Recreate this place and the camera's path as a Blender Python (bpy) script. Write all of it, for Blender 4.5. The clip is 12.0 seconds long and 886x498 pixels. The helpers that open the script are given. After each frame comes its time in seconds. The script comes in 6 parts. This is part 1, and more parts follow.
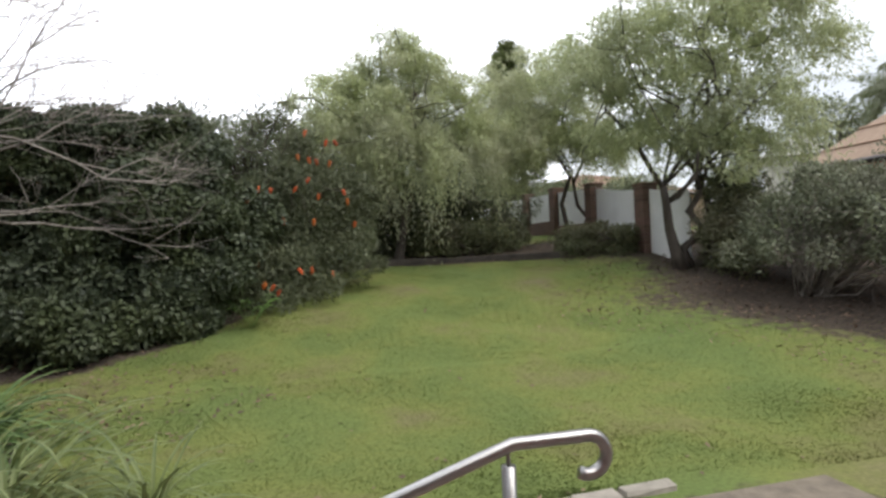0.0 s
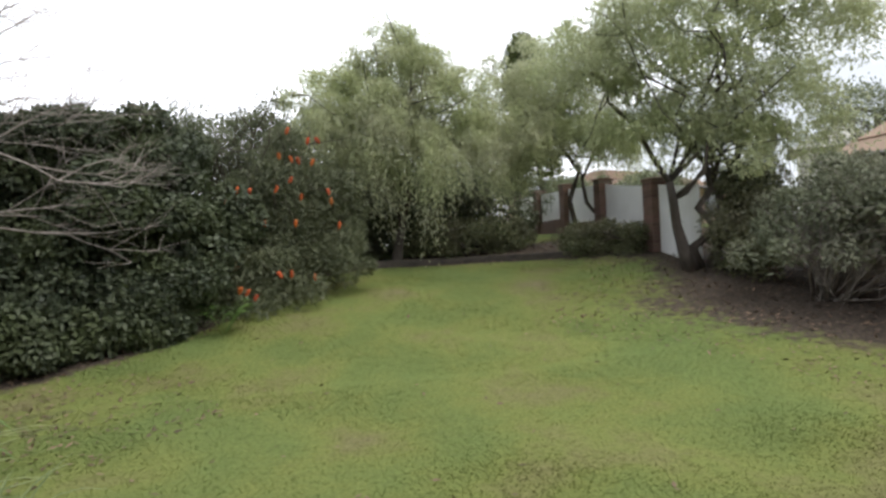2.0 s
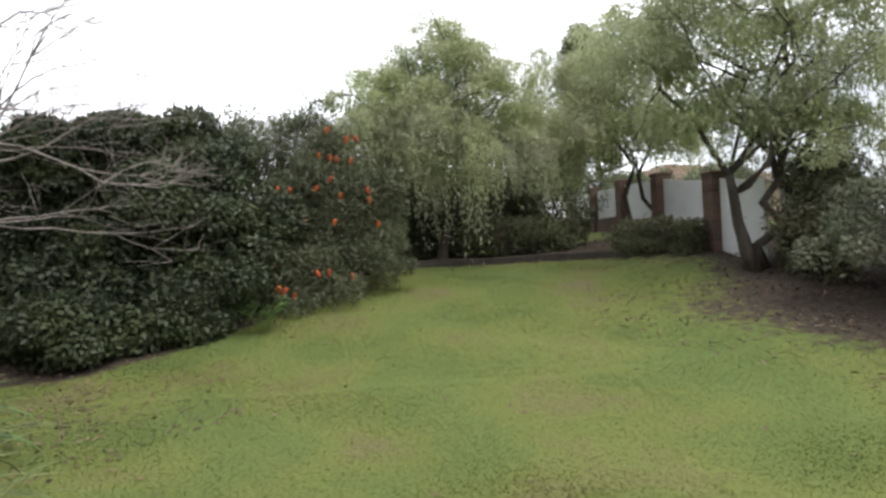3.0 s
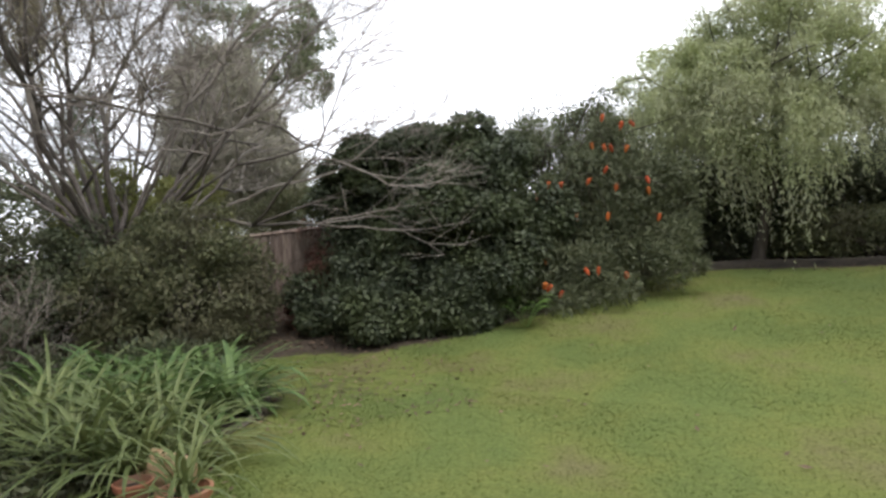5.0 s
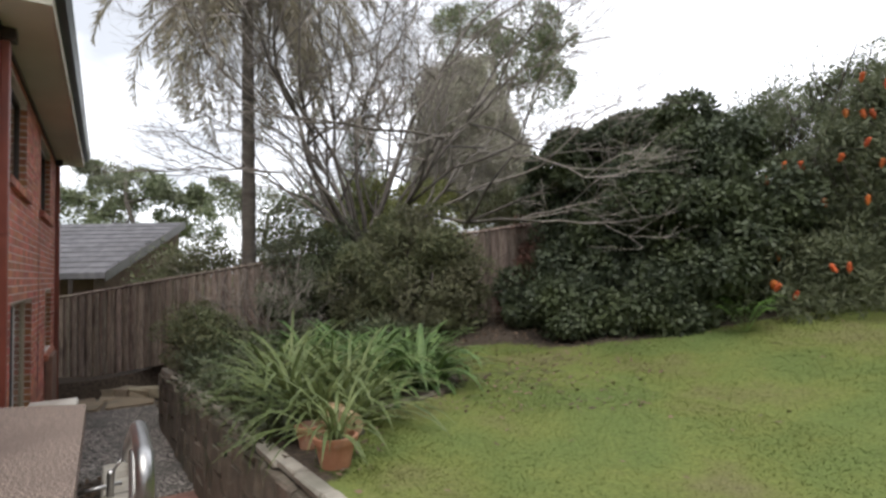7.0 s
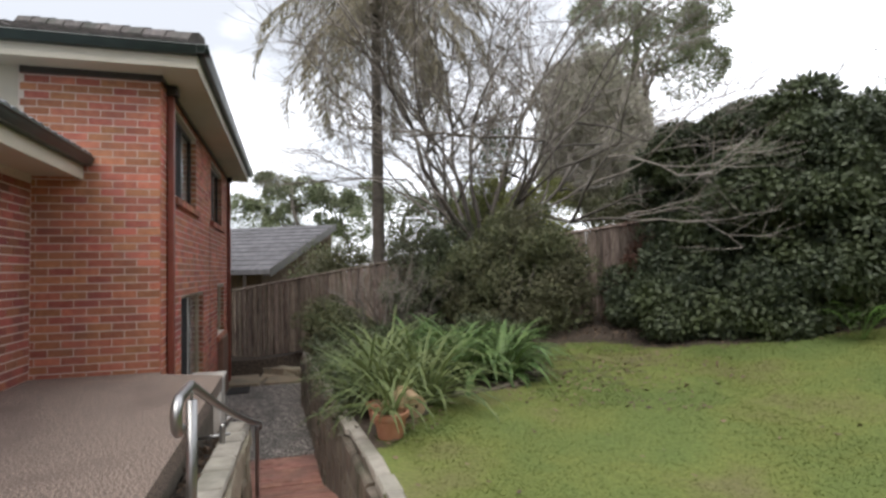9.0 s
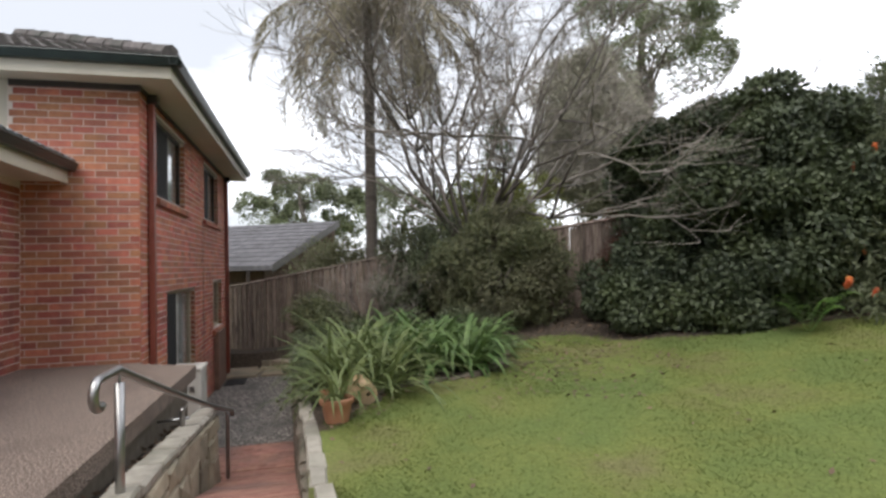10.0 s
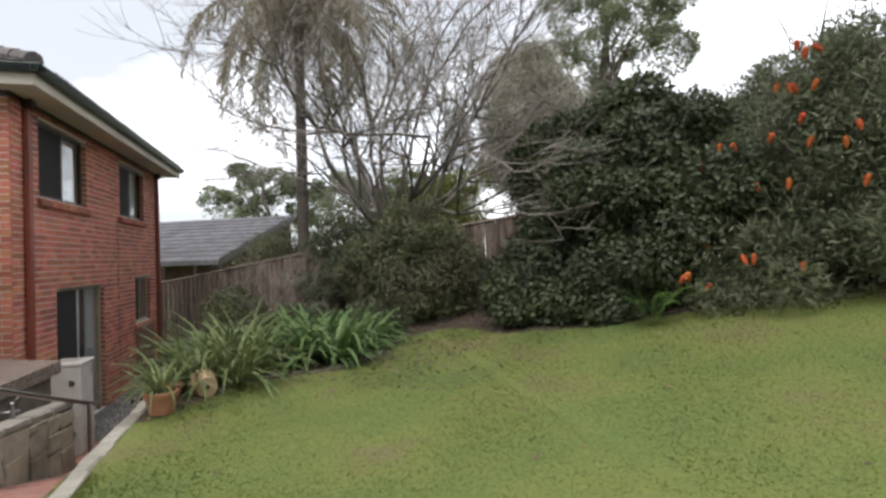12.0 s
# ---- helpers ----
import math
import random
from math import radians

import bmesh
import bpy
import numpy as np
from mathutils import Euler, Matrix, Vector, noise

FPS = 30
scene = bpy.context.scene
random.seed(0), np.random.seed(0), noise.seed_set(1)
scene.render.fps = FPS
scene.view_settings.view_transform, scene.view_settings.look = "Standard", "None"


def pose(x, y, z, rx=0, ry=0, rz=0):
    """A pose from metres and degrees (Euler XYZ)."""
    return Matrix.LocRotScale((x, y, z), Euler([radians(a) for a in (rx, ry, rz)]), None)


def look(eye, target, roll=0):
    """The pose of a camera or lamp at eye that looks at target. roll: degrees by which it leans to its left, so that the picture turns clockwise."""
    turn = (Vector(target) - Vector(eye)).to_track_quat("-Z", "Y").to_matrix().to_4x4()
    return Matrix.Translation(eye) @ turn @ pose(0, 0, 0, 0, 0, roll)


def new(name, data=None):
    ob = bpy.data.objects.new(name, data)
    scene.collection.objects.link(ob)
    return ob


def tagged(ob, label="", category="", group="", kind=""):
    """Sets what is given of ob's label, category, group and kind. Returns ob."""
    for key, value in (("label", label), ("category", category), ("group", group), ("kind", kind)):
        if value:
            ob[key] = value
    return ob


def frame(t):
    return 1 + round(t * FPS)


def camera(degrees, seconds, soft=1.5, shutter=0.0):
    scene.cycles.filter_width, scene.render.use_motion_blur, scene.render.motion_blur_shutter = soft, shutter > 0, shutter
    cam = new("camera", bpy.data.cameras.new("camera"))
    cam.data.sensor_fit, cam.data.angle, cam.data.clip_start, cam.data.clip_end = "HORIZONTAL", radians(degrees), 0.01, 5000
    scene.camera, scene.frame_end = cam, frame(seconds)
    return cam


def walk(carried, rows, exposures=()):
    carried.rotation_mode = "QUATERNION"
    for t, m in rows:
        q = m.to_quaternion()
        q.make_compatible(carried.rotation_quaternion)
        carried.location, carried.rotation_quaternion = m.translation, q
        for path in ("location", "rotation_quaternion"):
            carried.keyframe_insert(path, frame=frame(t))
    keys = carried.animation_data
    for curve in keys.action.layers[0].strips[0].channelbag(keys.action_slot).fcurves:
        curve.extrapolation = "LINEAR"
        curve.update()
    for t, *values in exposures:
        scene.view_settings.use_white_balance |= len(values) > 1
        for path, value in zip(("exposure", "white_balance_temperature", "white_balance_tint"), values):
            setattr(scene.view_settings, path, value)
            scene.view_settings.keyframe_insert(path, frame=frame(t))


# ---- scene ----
cam = camera(78.3, 12.0, soft=2.8)
METRES, EYE, TILT, LEAN, TURN = 6.75, 1.24, 0.0, 0.0, -12.0
ROWS = [
    (0.0, 0.0, 0.0, 0.0, -0.0, -0.02, 2.49),
    (0.5, 0.0221, 0.0205, 0.0013, 0.67, -0.02, 2.7),
    (1.0, 0.0496, 0.0389, 0.0049, 1.29, -0.13, 2.77),
    (1.5, 0.0753, 0.057, 0.005, 1.87, -0.15, 2.81),
    (2.0, 0.1022, 0.0768, 0.0056, 3.05, -0.17, 2.84),
    (2.5, 0.1314, 0.0966, 0.0049, 5.35, -0.07, 2.9),
    (4.5, 0.2283, 0.2052, -0.0124, 33.82, 1.42, 2.29),
    (5.0, 0.2466, 0.2397, -0.0172, 43.46, 1.79, 1.97),
    (5.5, 0.2658, 0.2662, -0.0206, 50.53, 2.05, 1.71),
    (6.0, 0.2898, 0.2911, -0.0258, 57.93, 2.25, 1.46),
    (6.5, 0.3107, 0.3148, -0.0325, 64.18, 2.42, 1.24),
    (7.0, 0.333, 0.3383, -0.0332, 70.2, 2.44, 1.13),
    (7.5, 0.3597, 0.361, -0.0321, 75.34, 2.42, 1.04),
    (9.5, 0.4668, 0.4892, -0.0245, 87.73, 1.93, 1.19),
    (10.0, 0.4918, 0.5436, -0.0251, 88.17, 1.67, 1.33),
    (10.5, 0.5064, 0.6017, -0.0238, 88.14, 1.39, 1.44),
    (11.0, 0.5219, 0.6647, -0.0239, 87.87, 1.18, 1.54),
    (11.5, 0.5328, 0.724, -0.0232, 87.75, 0.99, 1.57),
    (12.0, 0.5412, 0.7909, -0.0192, 87.75, 0.72, 1.6),
]
walk(cam, [(t, pose(0, 0, EYE, TILT, LEAN, TURN) @ pose(METRES * x, METRES * y, METRES * z, 90 + pitch, roll, yaw)) for t, x, y, z, yaw, pitch, roll in ROWS], [(0.0, 1.0), (3.0, 1.02), (6.5, 0.92), (12.0, 0.92)])

# ---- world and light: bright broken overcast, soft sun behind the cloud ----
SUN_AZ, SUN_EL = radians(124), radians(60)
world = bpy.data.worlds.new("sky")
scene.world = world
world.use_nodes = True
wn, wl = world.node_tree.nodes, world.node_tree.links
wn.clear()
w_out = wn.new("ShaderNodeOutputWorld")
w_sky = wn.new("ShaderNodeTexSky")
w_sky.sky_type, w_sky.sun_disc = "NISHITA", False
w_sky.sun_elevation, w_sky.sun_rotation = SUN_EL, SUN_AZ
w_bg1 = wn.new("ShaderNodeBackground")
w_bg1.inputs["Strength"].default_value = 0.12
w_bg2 = wn.new("ShaderNodeBackground")
w_bg2.inputs["Strength"].default_value = 1.25
w_co = wn.new("ShaderNodeTexCoord")
w_map = wn.new("ShaderNodeMapping")
w_map.inputs["Scale"].default_value = (1.0, 1.0, 2.2)
w_map.inputs["Location"].default_value = (2.1, 0.4, 0.0)
w_noise = wn.new("ShaderNodeTexNoise")
w_noise.inputs["Scale"].default_value = 1.9
w_noise.inputs["Detail"].default_value = 6.0
w_noise.inputs["Roughness"].default_value = 0.5
w_ramp = wn.new("ShaderNodeValToRGB")
w_ramp.color_ramp.elements[0].position, w_ramp.color_ramp.elements[0].color = 0.36, (0.40, 0.41, 0.435, 1)
w_ramp.color_ramp.elements[1].position, w_ramp.color_ramp.elements[1].color = 0.52, (1.0, 1.01, 1.07, 1)
w_mix = wn.new("ShaderNodeMixShader")
w_mix.inputs[0].default_value = 0.86
wl.new(w_sky.outputs[0], w_bg1.inputs[0])
wl.new(w_co.outputs["Generated"], w_map.inputs[0])
wl.new(w_map.outputs[0], w_noise.inputs["Vector"])
# brightest where the cloud thins ahead of the terrace, greyer banks to either side
w_dot = wn.new("ShaderNodeVectorMath")
w_dot.operation = "DOT_PRODUCT"
w_dot.inputs[1].default_value = (-0.42, 0.90, 0.10)
w_bank = wn.new("ShaderNodeMath")
w_bank.operation = "MULTIPLY_ADD"
w_bank.inputs[1].default_value, w_bank.inputs[2].default_value = 0.28, -0.21
w_sum = wn.new("ShaderNodeMath")
w_sum.operation = "ADD"
wl.new(w_co.outputs["Generated"], w_dot.inputs[0])
wl.new(w_dot.outputs["Value"], w_bank.inputs[0])
wl.new(w_noise.outputs[0], w_sum.inputs[0])
wl.new(w_bank.outputs[0], w_sum.inputs[1])
wl.new(w_sum.outputs[0], w_ramp.inputs[0])
wl.new(w_ramp.outputs[0], w_bg2.inputs[0])
wl.new(w_bg1.outputs[0], w_mix.inputs[1])
wl.new(w_bg2.outputs[0], w_mix.inputs[2])
wl.new(w_mix.outputs[0], w_out.inputs[0])
sun = new("sun", bpy.data.lights.new("sun", "SUN"))
sun.data.energy, sun.data.angle, sun.data.color = 1.45, radians(50), (1.0, 0.955, 0.9)
sun.matrix_world = look((0, 0, 0), (-math.sin(SUN_AZ) * math.cos(SUN_EL), -math.cos(SUN_AZ) * math.cos(SUN_EL), -math.sin(SUN_EL)))

# ---- materials ----


def mat(name, rough=0.7, metal=0.0, spec=0.5):
    m = bpy.data.materials.new(name)
    m.use_nodes = True
    b = m.node_tree.nodes["Principled BSDF"]
    b.inputs["Roughness"].default_value = rough
    b.inputs["Metallic"].default_value = metal
    b.inputs["Specular IOR Level"].default_value = spec
    return m, m.node_tree.nodes, m.node_tree.links, b


def col(c, k=1.0):
    return (min(1, c[0] * k), min(1, c[1] * k), min(1, c[2] * k), 1)


def surface(name, c1, c2, scale=8.0, c3=None, scale3=0.7, rough=0.75, metal=0.0, bump=0.25, bscale=None, island=0.0, objrand=0.0, spec=0.5, stretch=(1, 1, 1), bdist=0.01, lo=0.32, hi=0.68):
    """Two-scale noise colour with bump; optional variation by island or by object."""
    m, n, l, b = mat(name, rough, metal, spec)
    co = n.new("ShaderNodeTexCoord")
    mp = n.new("ShaderNodeMapping")
    mp.inputs["Scale"].default_value = stretch
    geo = n.new("ShaderNodeNewGeometry")
    l.new(geo.outputs["Position"], mp.inputs[0])
    t1 = n.new("ShaderNodeTexNoise")
    t1.inputs["Scale"].default_value, t1.inputs["Detail"].default_value = scale, 5.0
    l.new(mp.outputs[0], t1.inputs["Vector"])
    r1 = n.new("ShaderNodeValToRGB")
    r1.color_ramp.elements[0].position, r1.color_ramp.elements[0].color = lo, col(c1)
    r1.color_ramp.elements[1].position, r1.color_ramp.elements[1].color = hi, col(c2)
    l.new(t1.outputs[0], r1.inputs[0])
    out = r1.outputs[0]
    if c3:
        t2 = n.new("ShaderNodeTexNoise")
        t2.inputs["Scale"].default_value, t2.inputs["Detail"].default_value = scale3, 4.0
        l.new(mp.outputs[0], t2.inputs["Vector"])
        r2 = n.new("ShaderNodeMapRange")
        r2.inputs[1].default_value, r2.inputs[2].default_value = 0.5, 0.72
        l.new(t2.outputs[0], r2.inputs[0])
        mx = n.new("ShaderNodeMix")
        mx.data_type = "RGBA"
        l.new(r2.outputs[0], mx.inputs[0])
        l.new(out, mx.inputs[6])
        mx.inputs[7].default_value = col(c3)
        out = mx.outputs[2]
    for amount, kind in ((island, "i"), (objrand, "o")):
        if amount:
            src = geo.outputs["Random Per Island"] if kind == "i" else n.new("ShaderNodeObjectInfo").outputs["Random"]
            mr = n.new("ShaderNodeMapRange")
            mr.inputs[3].default_value, mr.inputs[4].default_value = 1 - amount, 1 + amount
            l.new(src, mr.inputs[0])
            hs = n.new("ShaderNodeHueSaturation")
            mh = n.new("ShaderNodeMapRange")
            mh.inputs[3].default_value, mh.inputs[4].default_value = 0.5 + 0.05 * amount, 0.5 - 0.06 * amount
            wr = n.new("ShaderNodeMath")
            wr.operation = "PINGPONG"
            wr.inputs[1].default_value = 0.13
            l.new(src, wr.inputs[0])
            mh.inputs[2].default_value = 0.13
            l.new(wr.outputs[0], mh.inputs[0])
            l.new(mh.outputs[0], hs.inputs["Hue"])
            l.new(mr.outputs[0], hs.inputs["Value"])
            l.new(out, hs.inputs["Color"])
            out = hs.outputs[0]
    l.new(out, b.inputs["Base Color"])
    if bump:
        tb = n.new("ShaderNodeTexNoise")
        tb.inputs["Scale"].default_value, tb.inputs["Detail"].default_value = bscale or scale * 3, 4.0
        l.new(mp.outputs[0], tb.inputs["Vector"])
        bp = n.new("ShaderNodeBump")
        bp.inputs["Strength"].default_value, bp.inputs["Distance"].default_value = bump, bdist
        l.new(tb.outputs[0], bp.inputs["Height"])
        l.new(bp.outputs[0], b.inputs["Normal"])
    return m


def leafy(name, c1, c2, c3, rough=0.5, trans=0.25, spread=0.9, spec=0.4):
    """Leaves: colour from c1 to c2 by leaf, drifting to c3 in patches; some light passes through."""
    m, n, l, b = mat(name, rough, 0.0, spec)
    geo = n.new("ShaderNodeNewGeometry")
    r1 = n.new("ShaderNodeValToRGB")
    r1.color_ramp.elements[0].position, r1.color_ramp.elements[0].color = 0.05, col(c1)
    r1.color_ramp.elements[1].position, r1.color_ramp.elements[1].color = 0.95, col(c2)
    l.new(geo.outputs["Random Per Island"], r1.inputs[0])
    t = n.new("ShaderNodeTexNoise")
    t.inputs["Scale"].default_value, t.inputs["Detail"].default_value = spread, 3.0
    l.new(geo.outputs["Position"], t.inputs["Vector"])
    mr = n.new("ShaderNodeMapRange")
    mr.inputs[1].default_value, mr.inputs[2].default_value = 0.42, 0.66
    mr.inputs[4].default_value = 0.75
    l.new(t.outputs[0], mr.inputs[0])
    mx = n.new("ShaderNodeMix")
    mx.data_type = "RGBA"
    l.new(mr.outputs[0], mx.inputs[0])
    l.new(r1.outputs[0], mx.inputs[6])
    mx.inputs[7].default_value = col(c3)
    l.new(mx.outputs[2], b.inputs["Base Color"])
    tr = n.new("ShaderNodeBsdfTranslucent")
    l.new(mx.outputs[2], tr.inputs[0])
    ms = n.new("ShaderNodeMixShader")
    ms.inputs[0].default_value = trans
    l.new(b.outputs[0], ms.inputs[1])
    l.new(tr.outputs[0], ms.inputs[2])
    l.new(ms.outputs[0], n["Material Output"].inputs[0])
    return m


M_BRICK = surface("red_brick", (0.36, 0.128, 0.075), (0.48, 0.195, 0.115), 14, (0.29, 0.12, 0.082), 2.5, 0.85, bump=0.4, island=0.3, objrand=0.3, bdist=0.004)
M_DULLBRICK = surface("dull_brown_red_brick", (0.13, 0.082, 0.064), (0.19, 0.118, 0.09), 12, (0.11, 0.08, 0.066), 2.5, 0.9, bump=0.4, island=0.2, bdist=0.004)
M_MORTAR = surface("mortar", (0.68, 0.59, 0.52), (0.78, 0.69, 0.62), 30, rough=0.95, bump=0.4, bdist=0.004)
M_NBRICK = surface("brown_brick", (0.12, 0.078, 0.05), (0.08, 0.05, 0.034), 9, (0.07, 0.05, 0.04), 3, 0.9, island=0.2)
M_TILE = surface("grey_roof_tile", (0.10, 0.09, 0.085), (0.17, 0.15, 0.14), 12, (0.07, 0.075, 0.06), 2, 0.8, island=0.2)
M_TILE2 = surface("slate_grey_tile", (0.21, 0.23, 0.255), (0.30, 0.32, 0.345), 12, (0.16, 0.17, 0.17), 2, 0.6, island=0.18)
M_NTILE = surface("neighbour_grey_tile", (0.085, 0.082, 0.09), (0.135, 0.13, 0.138), 5, (0.07, 0.067, 0.07), 1, 0.75, island=0.2)
M_TTILE = surface("tan_roof_tile", (0.36, 0.26, 0.185), (0.28, 0.195, 0.14), 6, (0.24, 0.175, 0.135), 1, 0.8, island=0.15)
M_CREAM = surface("cream_paint", (0.58, 0.53, 0.43), (0.62, 0.57, 0.47), 4, (0.52, 0.47, 0.38), 1.2, 0.6, bump=0.08)
M_SOFFIT = surface("cream_soffit", (0.60, 0.56, 0.46), (0.64, 0.60, 0.50), 3, (0.55, 0.51, 0.42), 0.9, 0.7, bump=0.06)
M_GUTTER = surface("dark_green_metal", (0.009, 0.018, 0.015), (0.016, 0.03, 0.025), 6, rough=0.35, bump=0.05)
M_PIPE = surface("red_brown_painted_metal", (0.20, 0.05, 0.03), (0.25, 0.07, 0.045), 5, (0.16, 0.05, 0.035), 1.5, 0.45, bump=0.05)
M_WFRAME = surface("dark_window_frame", (0.03, 0.024, 0.02), (0.05, 0.04, 0.034), 8, rough=0.4, bump=0.05)
M_DFRAME = surface("tan_aluminium_frame", (0.42, 0.36, 0.26), (0.48, 0.41, 0.30), 8, rough=0.4, metal=0.2, bump=0.05)
M_SLAB = surface("exposed_aggregate", (0.075, 0.053, 0.042), (0.40, 0.315, 0.26), 85, (0.15, 0.112, 0.093), 1.4, 0.85, bump=0.7, bscale=110, bdist=0.006, lo=0.44, hi=0.6)
M_GRAVEL = surface("grey_aggregate", (0.05, 0.046, 0.042), (0.40, 0.365, 0.33), 30, (0.10, 0.095, 0.085), 1.6, 0.9, bump=1.0, bscale=45, bdist=0.008, lo=0.44, hi=0.6)
M_STONE = surface("sandstone", (0.40, 0.34, 0.25), (0.27, 0.23, 0.17), 7, (0.20, 0.175, 0.13), 2.0, 0.9, bump=0.6, island=0.18, objrand=0.15, bdist=0.012)
M_CAP = surface("pale_sandstone", (0.36, 0.33, 0.28), (0.25, 0.23, 0.195), 9, (0.22, 0.21, 0.17), 2.2, 0.9, bump=0.6, island=0.12, objrand=0.12, bdist=0.012)
# darker, browner stone for the retaining wall face and the bed edging
M_DARKSTONE = surface("dark_brown_stone", (0.17, 0.14, 0.108), (0.105, 0.09, 0.07), 7, (0.07, 0.07, 0.046), 2.4, 0.9, bump=0.7, island=0.18, objrand=0.2, bdist=0.014)
M_JOINT = surface("stone_joint", (0.20, 0.17, 0.13), (0.13, 0.11, 0.085), 12, rough=0.95, bump=0.5)
M_FLAG = surface("flagstone", (0.36, 0.29, 0.20), (0.27, 0.22, 0.16), 6, (0.19, 0.17, 0.13), 1.6, 0.85, bump=0.4, objrand=0.12)
M_PAVER = surface("red_paver", (0.27, 0.13, 0.095), (0.36, 0.19, 0.145), 10, (0.20, 0.12, 0.10), 1.8, 0.85, bump=0.4, island=0.15, objrand=0.15, bdist=0.004)
M_STEEL = surface("brushed_stainless_steel", (0.36, 0.355, 0.35), (0.46, 0.455, 0.45), 40, rough=0.36, metal=1.0, bump=0.05, stretch=(1, 6, 6))
M_PIER = surface("weathered_white_render", (0.62, 0.60, 0.55), (0.52, 0.50, 0.45), 6, (0.38, 0.35, 0.30), 2.4, 0.85, bump=0.25)
M_BOARD = surface("brown_painted_timber", (0.20, 0.115, 0.08), (0.26, 0.155, 0.11), 6, (0.16, 0.10, 0.075), 2, 0.8, bump=0.2)
M_WHITE = surface("white_panel", (0.78, 0.79, 0.79), (0.83, 0.84, 0.84), 2.5, (0.70, 0.71, 0.70), 1.0, 0.6, bump=0.1)
M_TERRA = surface("terracotta", (0.40, 0.17, 0.10), (0.50, 0.23, 0.14), 14, (0.46, 0.30, 0.22), 5, 0.8, bump=0.2, objrand=0.1)
M_PALEPOT = surface("pale_clay", (0.50, 0.36, 0.22), (0.42, 0.29, 0.18), 10, (0.33, 0.25, 0.17), 4, 0.85, bump=0.25)
M_SOIL = surface("dark_soil", (0.045, 0.035, 0.027), (0.085, 0.065, 0.05), 25, rough=1.0, bump=0.8)
M_PALING = surface("weathered_paling", (0.12, 0.09, 0.07), (0.30, 0.245, 0.20), 9, (0.075, 0.055, 0.043), 2.0, 0.9, bump=0.5, objrand=0.3, island=0.25, stretch=(6, 6, 0.7))
M_SLEEPER = surface("dark_timber", (0.05, 0.042, 0.035), (0.09, 0.075, 0.06), 10, (0.035, 0.03, 0.026), 2, 0.9, bump=0.5, stretch=(1, 6, 6))
M_BARK = surface("dark_bark", (0.055, 0.045, 0.036), (0.11, 0.092, 0.075), 12, (0.04, 0.035, 0.03), 3, 0.95, bump=0.9, stretch=(1, 1, 0.35))
M_BARE = surface("grey_lichen_bark", (0.18, 0.157, 0.138), (0.34, 0.305, 0.27), 16, (0.12, 0.105, 0.09), 1.6, 0.9, bump=0.5)
M_DARKBARE = surface("dark_wet_bark", (0.075, 0.065, 0.056), (0.15, 0.13, 0.112), 16, (0.22, 0.20, 0.17), 1.2, 0.9, bump=0.5)
M_PALMT = surface("palm_trunk_grey", (0.10, 0.085, 0.072), (0.17, 0.147, 0.125), 10, (0.075, 0.065, 0.055), 1.5, 0.95, bump=0.6, stretch=(0.5, 0.5, 5))
M_LITTER = leafy("leaf_litter", (0.10, 0.065, 0.04), (0.24, 0.165, 0.11), (0.06, 0.045, 0.032), 0.8, 0.05, 1.5)
M_CAMELLIA = leafy("glossy_dark_leaf", (0.033, 0.045, 0.026), (0.108, 0.13, 0.079), (0.09, 0.112, 0.048), 0.5, 0.2, 1.6, 0.3)
M_BANKSIA = leafy("grey_green_leaf", (0.075, 0.092, 0.05), (0.19, 0.21, 0.12), (0.135, 0.15, 0.08), 0.55, 0.25, 1.2)
# dark russet that stands in for shade in the gap before the fence
M_GAPSHADE = leafy("russet_shade_leaf", (0.07, 0.03, 0.02), (0.14, 0.06, 0.04), (0.05, 0.03, 0.022), 0.8, 0.05, 2.0)
M_WEEP = leafy("yellow_green_leaf", (0.31, 0.355, 0.175), (0.56, 0.60, 0.34), (0.48, 0.485, 0.35), 0.55, 0.5, 0.7)
M_WEEP2 = leafy("olive_green_leaf", (0.32, 0.37, 0.19), (0.56, 0.60, 0.34), (0.44, 0.47, 0.30), 0.55, 0.5, 0.7)
M_GREYLEAF = leafy("dusty_green_leaf", (0.13, 0.15, 0.095), (0.27, 0.295, 0.19), (0.22, 0.215, 0.16), 0.6, 0.3, 1.0)
M_MIDBUSH = leafy("brownish_green_leaf", (0.075, 0.09, 0.042), (0.20, 0.215, 0.105), (0.15, 0.14, 0.088), 0.6, 0.25, 1.1)
M_DARKBUSH = leafy("dark_green_leaf", (0.06, 0.078, 0.043), (0.14, 0.162, 0.085), (0.105, 0.105, 0.068), 0.6, 0.22, 1.0)
M_LIME = leafy("lime_leaf", (0.19, 0.215, 0.06), (0.33, 0.36, 0.12), (0.25, 0.245, 0.10), 0.6, 0.35, 0.8)
M_CONIFER = leafy("conifer_green_leaf", (0.10, 0.13, 0.05), (0.19, 0.22, 0.09), (0.13, 0.145, 0.06), 0.6, 0.2, 0.8)
M_GUM = leafy("gum_leaf", (0.13, 0.165, 0.085), (0.25, 0.28, 0.16), (0.19, 0.20, 0.14), 0.6, 0.25, 0.5)
M_FARCON = leafy("far_conifer_leaf", (0.27, 0.265, 0.195), (0.42, 0.41, 0.31), (0.35, 0.33, 0.27), 0.7, 0.35, 0.5)
M_PALM = leafy("dry_palm_frond", (0.20, 0.18, 0.115), (0.36, 0.325, 0.215), (0.31, 0.265, 0.20), 0.6, 0.3, 0.6)
M_STRAP = leafy("strap_leaf", (0.055, 0.11, 0.036), (0.165, 0.245, 0.085), (0.115, 0.175, 0.058), 0.45, 0.22, 2.0, 0.25)
